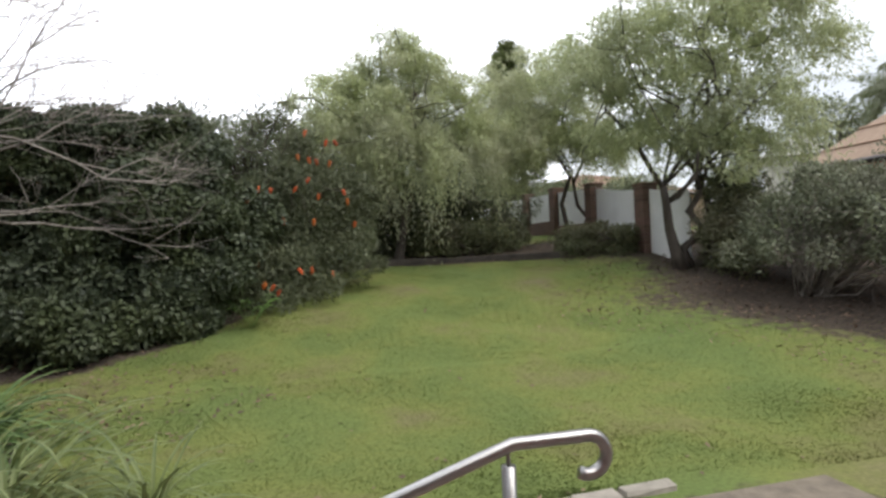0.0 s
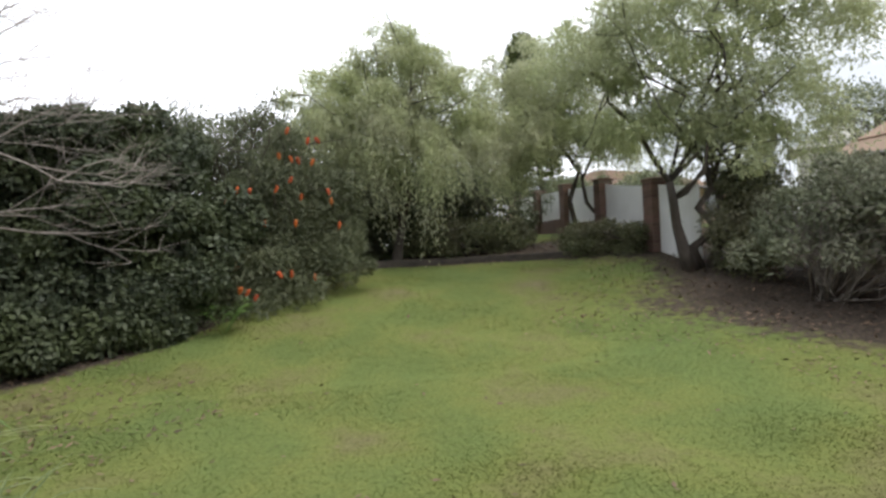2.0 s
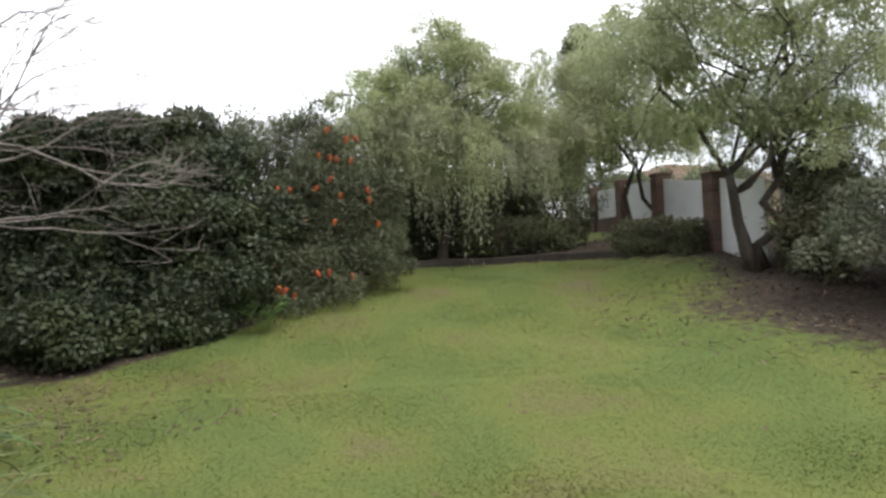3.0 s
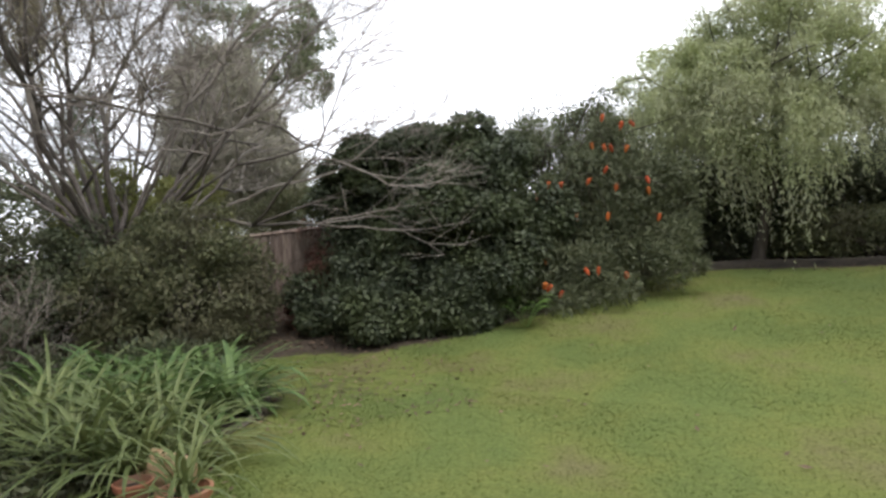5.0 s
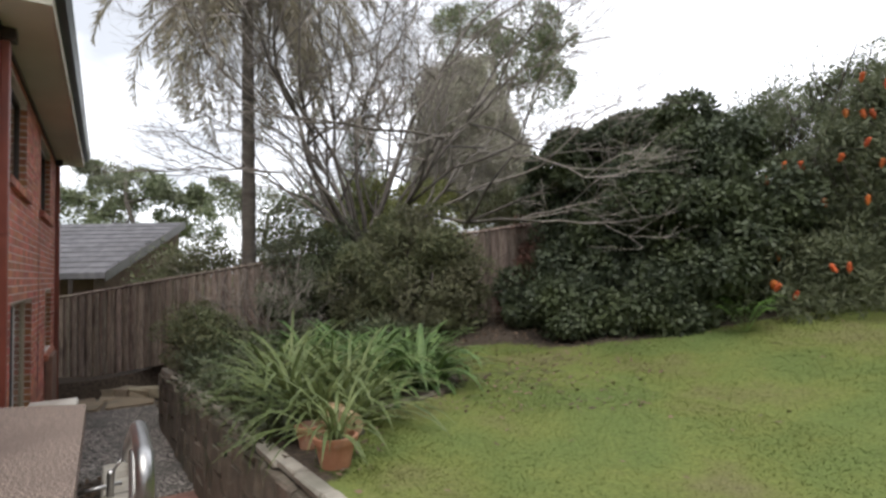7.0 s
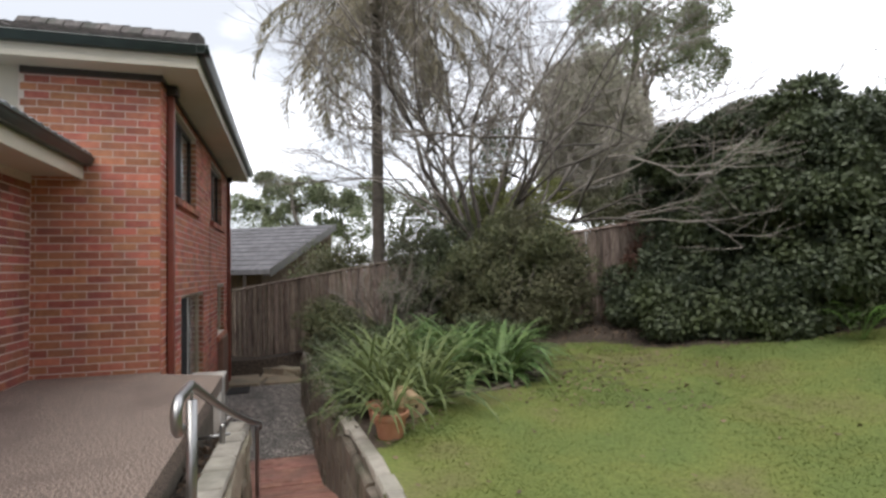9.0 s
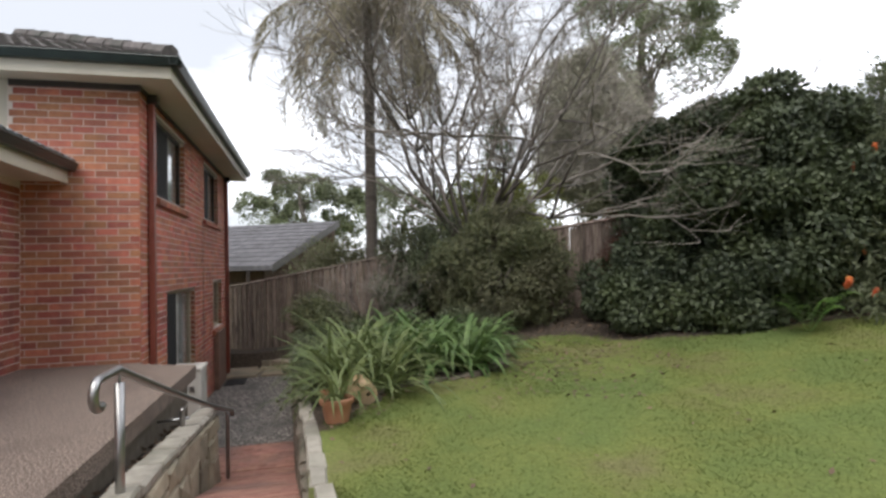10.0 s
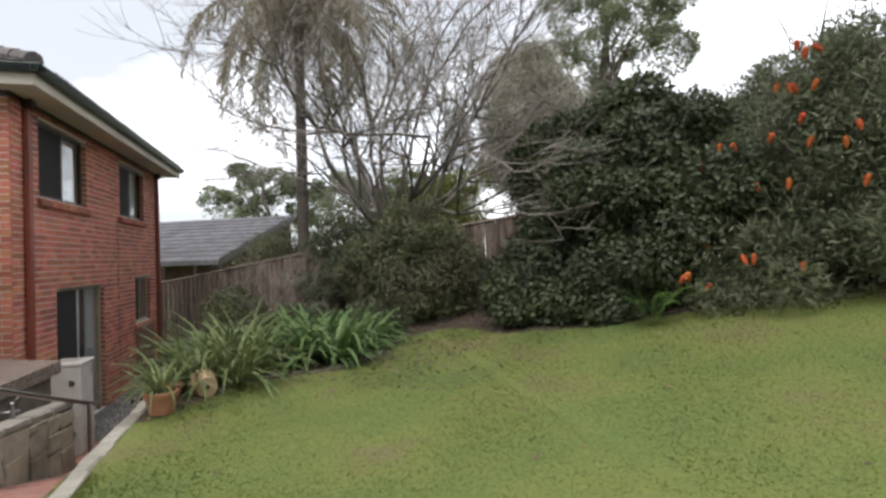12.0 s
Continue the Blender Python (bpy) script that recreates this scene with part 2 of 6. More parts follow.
M_STRAP2 = leafy("light_strap_leaf", (0.07, 0.108, 0.036), (0.225, 0.265, 0.105), (0.14, 0.18, 0.066), 0.45, 0.25, 2.0, 0.3)
M_FERN = leafy("fern_leaf", (0.09, 0.19, 0.04), (0.18, 0.30, 0.07), (0.12, 0.22, 0.05), 0.5, 0.35, 2.0)


def grass_colour(n, l, geo, k=1.0):
    """Patchy lawn colour: green, yellow-green and straw in drifts."""
    t = n.new("ShaderNodeTexNoise")
    t.inputs["Scale"].default_value, t.inputs["Detail"].default_value, t.inputs["Roughness"].default_value = 0.55, 6.0, 0.62
    l.new(geo.outputs["Position"], t.inputs["Vector"])
    r = n.new("ShaderNodeValToRGB")
    e = r.color_ramp.elements
    e[0].position, e[0].color = 0.30, col((0.103, 0.143, 0.044), k)
    e[1].position, e[1].color = 0.70, col((0.165, 0.148, 0.078), k)
    m1, m2, m3 = e.new(0.45), e.new(0.53), e.new(0.60)
    m1.color, m2.color, m3.color = col((0.121, 0.154, 0.045), k), col((0.142, 0.166, 0.047), k), col((0.148, 0.152, 0.056), k)
    l.new(t.outputs[0], r.inputs[0])
    return r.outputs[0]


M_GRASSB, _n, _l, _b = mat("grass_blade", 0.65, 0.0, 0.25)
_geo = _n.new("ShaderNodeNewGeometry")
_hs = _n.new("ShaderNodeHueSaturation")
_mr = _n.new("ShaderNodeMapRange")
_mr.inputs[3].default_value, _mr.inputs[4].default_value = 0.9, 1.25
_l.new(_geo.outputs["Random Per Island"], _mr.inputs[0])
_l.new(_mr.outputs[0], _hs.inputs["Value"])
_l.new(grass_colour(_n, _l, _geo), _hs.inputs["Color"])
_l.new(_hs.outputs[0], _b.inputs["Base Color"])
_tr = _n.new("ShaderNodeBsdfTranslucent")
_l.new(_hs.outputs[0], _tr.inputs[0])
_ms = _n.new("ShaderNodeMixShader")
_ms.inputs[0].default_value = 0.5
_l.new(_b.outputs[0], _ms.inputs[1])
_l.new(_tr.outputs[0], _ms.inputs[2])
_l.new(_ms.outputs[0], _n["Material Output"].inputs[0])
M_ORANGE = surface("orange_flower", (0.46, 0.10, 0.025), (0.60, 0.18, 0.05), 30, rough=0.7, bump=0.3, objrand=0.25)
M_MAT = surface("black_rubber_mat", (0.02, 0.02, 0.02), (0.03, 0.03, 0.03), 60, rough=0.9, bump=0.6)
M_CURTAIN = surface("white_curtain", (0.62, 0.62, 0.62), (0.70, 0.70, 0.70), 5, rough=0.9, bump=0.2, stretch=(10, 10, 0.4))
M_DARKROOM = surface("dim_interior", (0.10, 0.09, 0.08), (0.13, 0.12, 0.11), 3, rough=0.9, bump=0.05)
M_RENDER = surface("pinkish_render", (0.50, 0.36, 0.29), (0.56, 0.42, 0.34), 2, (0.42, 0.31, 0.26), 0.8, 0.9, bump=0.1)
M_PALEWALL = surface("pale_wall", (0.60, 0.58, 0.54), (0.66, 0.64, 0.60), 2, (0.5, 0.48, 0.45), 0.8, 0.8, bump=0.05)
M_BLUEWALL = surface("blue_grey_cladding", (0.24, 0.29, 0.32), (0.28, 0.33, 0.36), 2, (0.2, 0.25, 0.27), 0.8, 0.7, bump=0.05)

M_GLASS, _n, _l, _b = mat("window_glass", 0.02)
_b.inputs["Transmission Weight"].default_value = 1.0
_b.inputs["Base Color"].default_value = (0.9, 0.94, 0.93, 1)
_b.inputs["IOR"].default_value = 1.45

# lawn and bare earth on one ground sheet; the mesh carries where grass grows
M_GROUND, _n, _l, _b = mat("lawn_and_earth", 0.95, 0.0, 0.2)
_geo = _n.new("ShaderNodeNewGeometry")
_at = _n.new("ShaderNodeAttribute")
_at.attribute_name = "grass"


def _noise(scale, detail=5.0):
    t = _n.new("ShaderNodeTexNoise")
    t.inputs["Scale"].default_value, t.inputs["Detail"].default_value = scale, detail
    _l.new(_geo.outputs["Position"], t.inputs["Vector"])
    return t.outputs[0]


def _ramp(src, p1, c1, p2, c2):
    r = _n.new("ShaderNodeValToRGB")
    r.color_ramp.elements[0].position, r.color_ramp.elements[0].color = p1, col(c1)
    r.color_ramp.elements[1].position, r.color_ramp.elements[1].color = p2, col(c2)
    _l.new(src, r.inputs[0])
    return r.outputs[0]


def _mix(fac, a, b):
    x = _n.new("ShaderNodeMix")
    x.data_type = "RGBA"
    _l.new(fac, x.inputs[0])
    _l.new(a, x.inputs[6])
    _l.new(b, x.inputs[7])
    return x.outputs[2]


_v1 = _n.new("ShaderNodeHueSaturation")
_v2 = _n.new("ShaderNodeMapRange")
_v2.inputs[1].default_value, _v2.inputs[2].default_value, _v2.inputs[3].default_value, _v2.inputs[4].default_value = 0.3, 0.7, 0.8, 1.2
_l.new(_noise(30), _v2.inputs[0])
_l.new(_v2.outputs[0], _v1.inputs["Value"])
_l.new(grass_colour(_n, _l, _geo), _v1.inputs["Color"])
_grass = _v1.outputs[0]
_d1 = _ramp(_noise(22), 0.3, (0.03, 0.024, 0.019), 0.7, (0.105, 0.082, 0.063))
_cov = _n.new("ShaderNodeMath")
_cov.operation = "ADD"
_nn = _n.new("ShaderNodeMath")
_nn.operation = "MULTIPLY_ADD"
_l.new(_noise(7.0), _nn.inputs[0])
_nn.inputs[1].default_value, _nn.inputs[2].default_value = 0.75, -0.375
_l.new(_at.outputs["Fac"], _cov.inputs[0])
_l.new(_nn.outputs[0], _cov.inputs[1])
_cr = _ramp(_cov.outputs[0], 0.4, (0, 0, 0), 0.62, (1, 1, 1))
_l.new(_mix(_cr, _d1, _grass), _b.inputs["Base Color"])
_bp = _n.new("ShaderNodeBump")
_bp.inputs["Strength"].default_value, _bp.inputs["Distance"].default_value = 0.25, 0.006
_l.new(_noise(45), _bp.inputs["Height"])
_l.new(_bp.outputs[0], _b.inputs["Normal"])

# ---- building helpers ----


def mesh_of(name, verts, faces, material, smooth=False):
    me = bpy.data.meshes.new(name)
    me.from_pydata([tuple(v) for v in verts], [], [tuple(f) for f in faces])
    me.materials.append(material)
    if smooth:
        me.polygons.foreach_set("use_smooth", [True] * len(me.polygons))
    me.update()
    return me


def quads_mesh(name, verts, material, per=4, smooth=False):
    """Separate polygons of `per` corners each from an (n*per, 3) array."""
    verts = np.asarray(verts, dtype=np.float32).reshape(-1, 3)
    n = len(verts) // per
    me = bpy.data.meshes.new(name)
    me.vertices.add(len(verts))
    me.vertices.foreach_set("co", verts.ravel())
    me.loops.add(len(verts))
    me.loops.foreach_set("vertex_index", np.arange(len(verts), dtype=np.int32))
    me.polygons.add(n)
    me.polygons.foreach_set("loop_start", np.arange(0, n * per, per, dtype=np.int32))
    me.materials.append(material)
    me.update(calc_edges=True)
    me.validate()
    return me


def thing(name, loc, label, category, group="", kind=""):
    ob = new(name)
    ob.location = loc
    ob.empty_display_size = 0.1
    return tagged(ob, label, category, group, kind)


def part(name, me, parent, label=""):
    """Links a mesh whose coordinates are local to its parent."""
    ob = new(name, me)
    ob.parent = parent
    return tagged(ob, label)


def solid(name, me, label, category, kind="", group=""):
    return tagged(new(name, me), label, category, group, kind)


class Shape:
    """Collects vertices and faces."""

    def __init__(self):
        self.v, self.f = [], []

    def add(self, v, f):
        k = len(self.v)
        self.v += [tuple(p) for p in v]
        self.f += [tuple(i + k for i in q) for q in f]
        return self

    def box(self, x0, x1, y0, y1, z0, z1, bevel=0.0):
        if bevel <= 0:
            v = [(x, y, z) for z in (z0, z1) for y in (y0, y1) for x in (x0, x1)]
            return self.add(v, [(0, 2, 3, 1), (4, 5, 7, 6), (0, 1, 5, 4), (2, 6, 7, 3), (0, 4, 6, 2), (1, 3, 7, 5)])
        b = bevel
        bm = bmesh.new()
        bmesh.ops.create_cube(bm, size=1.0, matrix=Matrix.Translation(((x0 + x1) / 2, (y0 + y1) / 2, (z0 + z1) / 2)) @ Matrix.Diagonal((x1 - x0, y1 - y0, z1 - z0, 1)))
        bmesh.ops.bevel(bm, geom=bm.edges[:], offset=b, segments=1, affect="EDGES")
        bm.verts.index_update()
        v, f = [tuple(p.co) for p in bm.verts], [tuple(p.index for p in q.verts) for q in bm.faces]
        bm.free()
        return self.add(v, f)

    def prism(self, poly, z0, z1):
        """A flat polygon, counter-clockwise, between two heights; a height may be a function of x and y."""
        n = len(poly)
        lo = z0 if callable(z0) else (lambda x, y: z0)
        hi = z1 if callable(z1) else (lambda x, y: z1)
        v = [(x, y, lo(x, y)) for x, y in poly] + [(x, y, hi(x, y)) for x, y in poly]
        f = [tuple(range(n - 1, -1, -1)), tuple(range(n, 2 * n))] + [(i, (i + 1) % n, n + (i + 1) % n, n + i) for i in range(n)]
        return self.add(v, f)

    def tube(self, pts, radii, sides=8, caps=True):
        pts = [Vector(p) for p in pts]
        if not hasattr(radii, "__len__"):
            radii = [radii] * len(pts)
        rings, ref = [], Vector((0.31, 0.93, 0.17))
        for i, p in enumerate(pts):
            d = (pts[min(i + 1, len(pts) - 1)] - pts[max(i - 1, 0)]).normalized()
            a = d.cross(ref)
            if a.length < 0.05:
                a = d.cross(Vector((1, 0, 0)))
            a.normalize()
            b = d.cross(a)
            rings.append([p + (a * math.cos(2 * math.pi * k / sides) + b * math.sin(2 * math.pi * k / sides)) * radii[i] for k in range(sides)])
        v = [q for r in rings for q in r]
        f = [(i * sides + k, i * sides + (k + 1) % sides, (i + 1) * sides + (k + 1) % sides, (i + 1) * sides + k) for i in range(len(pts) - 1) for k in range(sides)]
        if caps:
            f += [tuple(range(sides - 1, -1, -1)), tuple(range(len(v) - sides, len(v)))]
        return self.add(v, f)

    def lathe(self, profile, sides=24, at=(0, 0, 0)):
        v = [(at[0] + r * math.cos(2 * math.pi * k / sides), at[1] + r * math.sin(2 * math.pi * k / sides), at[2] + z) for r, z in profile for k in range(sides)]
        f = [(i * sides + k, i * sides + (k + 1) % sides, (i + 1) * sides + (k + 1) % sides, (i + 1) * sides + k) for i in range(len(profile) - 1) for k in range(sides)]
        return self.add(v, f)

    def mesh(self, name, material, smooth=False):
        return mesh_of(name, self.v, self.f, material, smooth)


def box_mesh(name, x0, x1, y0, y1, z0, z1, material, bevel=0.0):
    return Shape().box(x0, x1, y0, y1, z0, z1, bevel).mesh(name, material)


# ---- ground ----
LAWN = [(2.6, 3.05), (-0.85, 3.05), (-1.3, 3.4), (-1.95, 3.62), (-2.15, 4.25), (-2.45, 4.95), (-2.9, 5.4), (-3.4, 5.6), (-4.3, 5.95), (-4.7, 6.7), (-4.0, 7.1), (-3.1, 7.2), (-2.35, 7.8), (-1.5, 8.75), (-0.6, 10.1), (0.05, 11.9), (1.5, 12.3), (3.5, 11.95), (5.2, 11.35), (6.4, 10.4), (6.1, 9.3), (5.5, 8.1), (5.6, 6.9), (6.2, 5.6), (7.2, 4.2), (8.5, 2.0), (4.8, 2.0)]


def smoothstep(a, b, v):
    u = np.clip((v - a) / (b - a), 0, 1)
    return u * u * (3 - 2 * u)


def path_z(x):
    """Height of the paved way beside the house: a ramp, then level."""
    return np.interp(x, [-10.5, -3.15, 0.85, 3.0], [-1.44, -1.42, -0.30, -0.27])


def ground(x, y):
    x, y = np.asarray(x, float), np.asarray(y, float)
    yy = np.maximum(y, 0)
    z = -0.30 + np.interp(yy, [0, 5, 6.5, 8, 10, 12.4, 16, 40, 4000], [0, 0.0, 0.10, 0.36, 0.78, 1.22, 1.5, 1.9, 1.9])
    z = z + 0.08 * np.maximum(0, np.minimum(x, 8) - 2.8) * smoothstep(3.5, 6.5, yy)
    z = z - 0.75 * smoothstep(-7.2, -10.5, x) * (1 - smoothstep(1.5, 5.5, y))
    z = z - 1.3 * smoothstep(-12.5, -16, x)
    low = (x < 1.2) & (y < 2.87) & (x > -10.6)
    return np.where(low, np.minimum(z, -1.62), z)


def gz(x, y):
    return float(ground(x, y))


def inside(poly, x, y):
    x, y = np.asarray(x), np.asarray(y)
    r = np.zeros(x.shape, bool)
    for (x1, y1), (x2, y2) in zip(poly, poly[1:] + poly[:1]):
        if y1 != y2:
            r ^= ((y1 > y) != (y2 > y)) & (x < (x2 - x1) * (y - y1) / (y2 - y1) + x1)
    return r


def edge_distance(poly, x, y):
    d = np.full(np.shape(x), 1e9)
    for (x1, y1), (x2, y2) in zip(poly, poly[1:] + poly[:1]):
        ex, ey = x2 - x1, y2 - y1
        t = np.clip(((x - x1) * ex + (y - y1) * ey) / (ex * ex + ey * ey), 0, 1)
        d = np.minimum(d, np.hypot(x - x1 - t * ex, y - y1 - t * ey))
    return d


def lawn_cover(x, y):
    """1 on the lawn, 0 on earth, soft towards the leaf litter under the shrubs."""
    s = np.where(inside(LAWN, x, y), 1, -1) * edge_distance(LAWN, x, y)
    s = s + np.where((y < 3.5) & (x > -0.7), 0.22, 0.0)
    soft = np.where(x > 4.4, 1.3, 0.3)
    bare = 0.46 * np.exp(-(((x + 2.4) / 1.2) ** 2 + ((y - 6.0) / 0.9) ** 2)) + 0.3 * np.exp(-(((x - 4.8) / 1.0) ** 2 + ((y - 8.0) / 1.0) ** 2))
    return np.clip(0.5 + s / soft * 0.5, 0, 1) * (1 - bare)


_xs = np.unique(np.concatenate([np.linspace(-400, -30, 12), np.linspace(-30, -13, 18), np.arange(-13, 10.01, 0.2), [1.195, 1.205, -10.61, -10.59], np.linspace(10.5, 30, 20), np.linspace(35, 400, 12)]))
_ys = np.unique(np.concatenate([np.linspace(-400, -20, 10), np.linspace(-15, 1, 9), np.arange(1.4, 15, 0.2), [2.865, 2.875], np.linspace(15.5, 40, 26), np.linspace(45, 600, 14)]))
_X, _Y = np.meshgrid(_xs, _ys)
_Z = ground(_X, _Y)
_near = (np.abs(_X) < 12) & (_Y > 3) & (_Y < 15)
_Z = _Z + np.where(_near, 0.018 * np.sin(_X * 2.3 + 1.1 * np.sin(_Y * 1.7)) * np.cos(_Y * 1.9 + 0.6 * _X), 0)
_nx = len(_xs)
_gv = np.stack([_X.ravel(), _Y.ravel(), _Z.ravel()], 1)
_gf = [(j * _nx + i, j * _nx + i + 1, (j + 1) * _nx + i + 1, (j + 1) * _nx + i) for j in range(len(_ys) - 1) for i in range(_nx - 1)]
_me = mesh_of("ground", _gv, _gf, M_GROUND, True)
_a = _me.attributes.new("grass", "FLOAT", "POINT")
_far = (np.abs(_X) > 12) | (_Y > 14)
_a.data.foreach_set("value", np.where(_far, 0.75, lawn_cover(_X, _Y)).ravel().astype(np.float32))
solid("ground", _me, "mown green lawn with bare earth under the shrubs", "lawn", "structure")

# ---- house ----
HX, HY, WY = -3.155, 0.94, -0.29
SOFF, GUT = 3.31, 3.51
BL, BH, BJ = 0.228, 0.0735, 0.0125
_piece_cache = {}


def brick_mesh(length):
    key = round(length, 2)
    if key not in _piece_cache:
        _piece_cache[key] = box_mesh("brick", -key / 2, key / 2, -0.016, 0.004, -BH / 2, BH / 2, M_BRICK)
    return _piece_cache[key]


def brick_slots(u0, u1, z0, z1, holes):
    """Running bond: centre, height and length of each brick between u0 and u1, cut round the holes."""
    out, row = [], 0
    z = z0 + BH / 2 + 0.005
    while z + BH / 2 < z1 + 0.02:
        u = u0 - (0.12 if row % 2 else 0.0)
        while u < u1:
            spans = [(max(u, u0), min(u + BL, u1))]
            for h0, h1, g0, g1 in holes:
                if z + BH / 2 > g0 and z - BH / 2 < g1:
                    spans = [p for a, b in spans for p in ((a, min(b, h0)), (max(a, h1), b)) if p[1] - p[0] > 0.03]
            out += [((a + b) / 2, z, b - a) for a, b in spans if b - a > 0.03]
            u += BL + BJ
        z += BH + BJ
        row += 1
    return out


def wall_core(name, u0, u1, z0, z1, holes, place, label):
    """Mortar-faced wall with its openings cut through, from blocks butted end to end. place(u, d, z) gives the point d behind the face."""
    us = sorted({u0, u1, *[h for q in holes for h in q[:2]]})
    sh = Shape()
    for a, b in zip(us, us[1:]):
        cuts = sorted((q[2], q[3]) for q in holes if q[0] <= a + 1e-6 and q[1] >= b - 1e-6)
        lo = z0
        for c0, c1 in cuts + [(z1, z1)]:
            if c0 - lo > 0.01:
                v = [place(u, d, z) for z in (lo, c0) for d in (0, 0.24) for u in (a, b)]
                sh.add(v, [(0, 2, 3, 1), (4, 5, 7, 6), (0, 1, 5, 4), (2, 6, 7, 3), (0, 4, 6, 2), (1, 3, 7, 5)])
            lo = c1
    return solid(name, sh.mesh(name, M_MORTAR), label, "wall", "structure")


SIDE_HOLES = [(3.92, 5.62, 2.08, 3.16), (7.3, 8.95, 2.08, 3.16), (4.4, 6.35, -1.42, 0.78), (8.2, 9.35, -0.15, 0.85)]
wall_side = wall_core("wall_side", 3.155, 10.1, -1.62, SOFF, SIDE_HOLES, lambda u, d, z: (-u, HY - d, z), "red brick side wall of a two-storey house with pale mortar")
wall_front = wall_core("wall_front", -HY + 0.24, 0.42, -0.3, SOFF, [], lambda u, d, z: (HX - d, -u, z), "red brick end wall of the house above the terrace")
wall_wing = wall_core("wall_wing", -3.155, 5.0, -0.3, 2.14, [(-0.55, 0.45, 0.0, 2.05)], lambda u, d, z: (u, WY - d, z), "red brick wall of the low wing beside the terrace")
wall_panel = solid("wall_panel", box_mesh("wall_panel", HX - 0.24, HX - 0.002, -5.0, -0.424, 2.3, SOFF, M_CREAM), "plain cream painted wall panel above the low roof", "wall", "structure")
wall_back = solid("wall_back", box_mesh("wall_back", -10.1, HX, -5.24, -5.0, -1.6, SOFF, M_MORTAR), "plain far wall of the house", "wall", "structure")
wall_west = solid("wall_west", box_mesh("wall_west", -10.1, -9.86, -5.0, 0.698, -1.6, SOFF, M_MORTAR), "plain end wall of the house", "wall", "structure")
wall_lower = solid("wall_lower", box_mesh("wall_lower", HX - 0.24, HX - 0.003, -5.0, 0.698, -1.6, -0.302, M_MORTAR), "plain wall under the terrace", "wall", "structure")
wall_wing_end = solid("wall_wing_end", box_mesh("wall_wing_end", 4.76, 5.0, -5.0, WY - 0.242, -0.3, 2.14, M_MORTAR), "plain end wall of the low wing", "wall", "structure")
floor_upper = solid("floor_upper", box_mesh("floor_upper", -9.85, HX - 0.25, -4.99, 0.69, 0.92, 1.12, M_DARKROOM), "floor between the two storeys", "floor", "structure")
ceiling_upper = solid("ceiling_upper", box_mesh("ceiling_upper", -9.85, HX - 0.25, -4.99, 0.69, SOFF + 0.002, SOFF + 0.05, M_SOFFIT), "plain ceiling of the upper rooms", "ceiling", "structure")
door_1 = thing("door_1", (-0.05, WY - 0.12, 0.0), "closed dark timber door in the low wing", "door", kind="structure")
part("door_leaf", Shape().box(-0.5, 0.5, -0.02, 0.02, 0.005, 2.05, 0.004).mesh("door_leaf", M_WFRAME), door_1)
part("door_handle", Shape().tube([(0.4, 0.02, 1.0), (0.4, 0.07, 1.0), (0.28, 0.07, 1.0)], 0.01).mesh("door_handle", M_STEEL), door_1)

solid("frieze_front", box_mesh("frieze_front", HX + 0.005, HX + 0.03, -0.40, HY + 0.03, SOFF - 0.07, SOFF - 0.001, M_WFRAME), "dark timber strip under the eaves", "trim", "structure")
solid("frieze_side", box_mesh("frieze_side", -10.1, HX + 0.004, HY + 0.005, HY + 0.03, SOFF - 0.05, SOFF - 0.001, M_WFRAME), "dark timber strip under the eaves", "trim", "structure")

# soffit, fascia, gutter, roof of the two-storey part
EX0, EX1, EY0, EY1 = -10.6, -2.80, -5.7, 1.36
sh = Shape()
sh.box(HX, EX1, EY0, EY1, SOFF, SOFF + 0.02).box(EX0, HX, HY, EY1, SOFF, SOFF + 0.02).box(EX0, -10.1, EY0, HY, SOFF, SOFF + 0.02)
solid("soffit", sh.mesh("soffit", M_SOFFIT), "cream painted eaves lining under the roof", "soffit", "structure")
fascia = thing("fascia", (0, 0, 0), "cream fascia boards along the eaves", "fascia", kind="structure")
part("fascia_board", box_mesh("fascia_board", EX1, EX1 + 0.025, EY0, EY1 + 0.025, SOFF - 0.02, GUT - 0.075, M_CREAM, 0.003), fascia)
part("fascia_board", box_mesh("fascia_board", EX0, EX1 - 0.002, EY1, EY1 + 0.025, SOFF - 0.02, GUT - 0.075, M_CREAM, 0.003), fascia)


def gutter_profile(p0, p1, out, name="gutter_run"):
    """A quad-lip gutter from p0 to p1 with its lip on the side `out`."""
    prof = [(0.0, 0.0), (0.0, -0.085), (0.075, -0.085), (0.095, -0.04), (0.105, -0.01), (0.115, 0.0), (0.107, 0.012), (0.097, -0.01), (0.085, -0.04), (0.07, -0.077), (0.008, -0.077), (0.008, 0.0)]
    p0, p1, out = Vector(p0), Vector(p1), Vector(out)
    n = len(prof)
    v = [p + out * a + Vector((0, 0, b)) for p in (p0, p1) for a, b in prof]
    f = [(i, (i + 1) % n, n + (i + 1) % n, n + i) for i in range(n)]
    f += [tuple(range(n)), tuple(range(2 * n - 1, n - 1, -1))]
    return mesh_of(name, v, f, M_GUTTER)


gutter = thing("gutter", (0, 0, 0), "dark green metal roof gutters", "gutter", kind="structure")
part("gutter_run", gutter_profile((EX1 + 0.026, EY0, GUT), (EX1 + 0.026, EY1 + 0.15, GUT), (1, 0, 0)), gutter)
part("gutter_run", gutter_profile((EX1 + 0.15, EY1 + 0.026, GUT), (EX0, EY1 + 0.026, GUT), (0, 1, 0)), gutter)

PITCH = math.tan(radians(23))


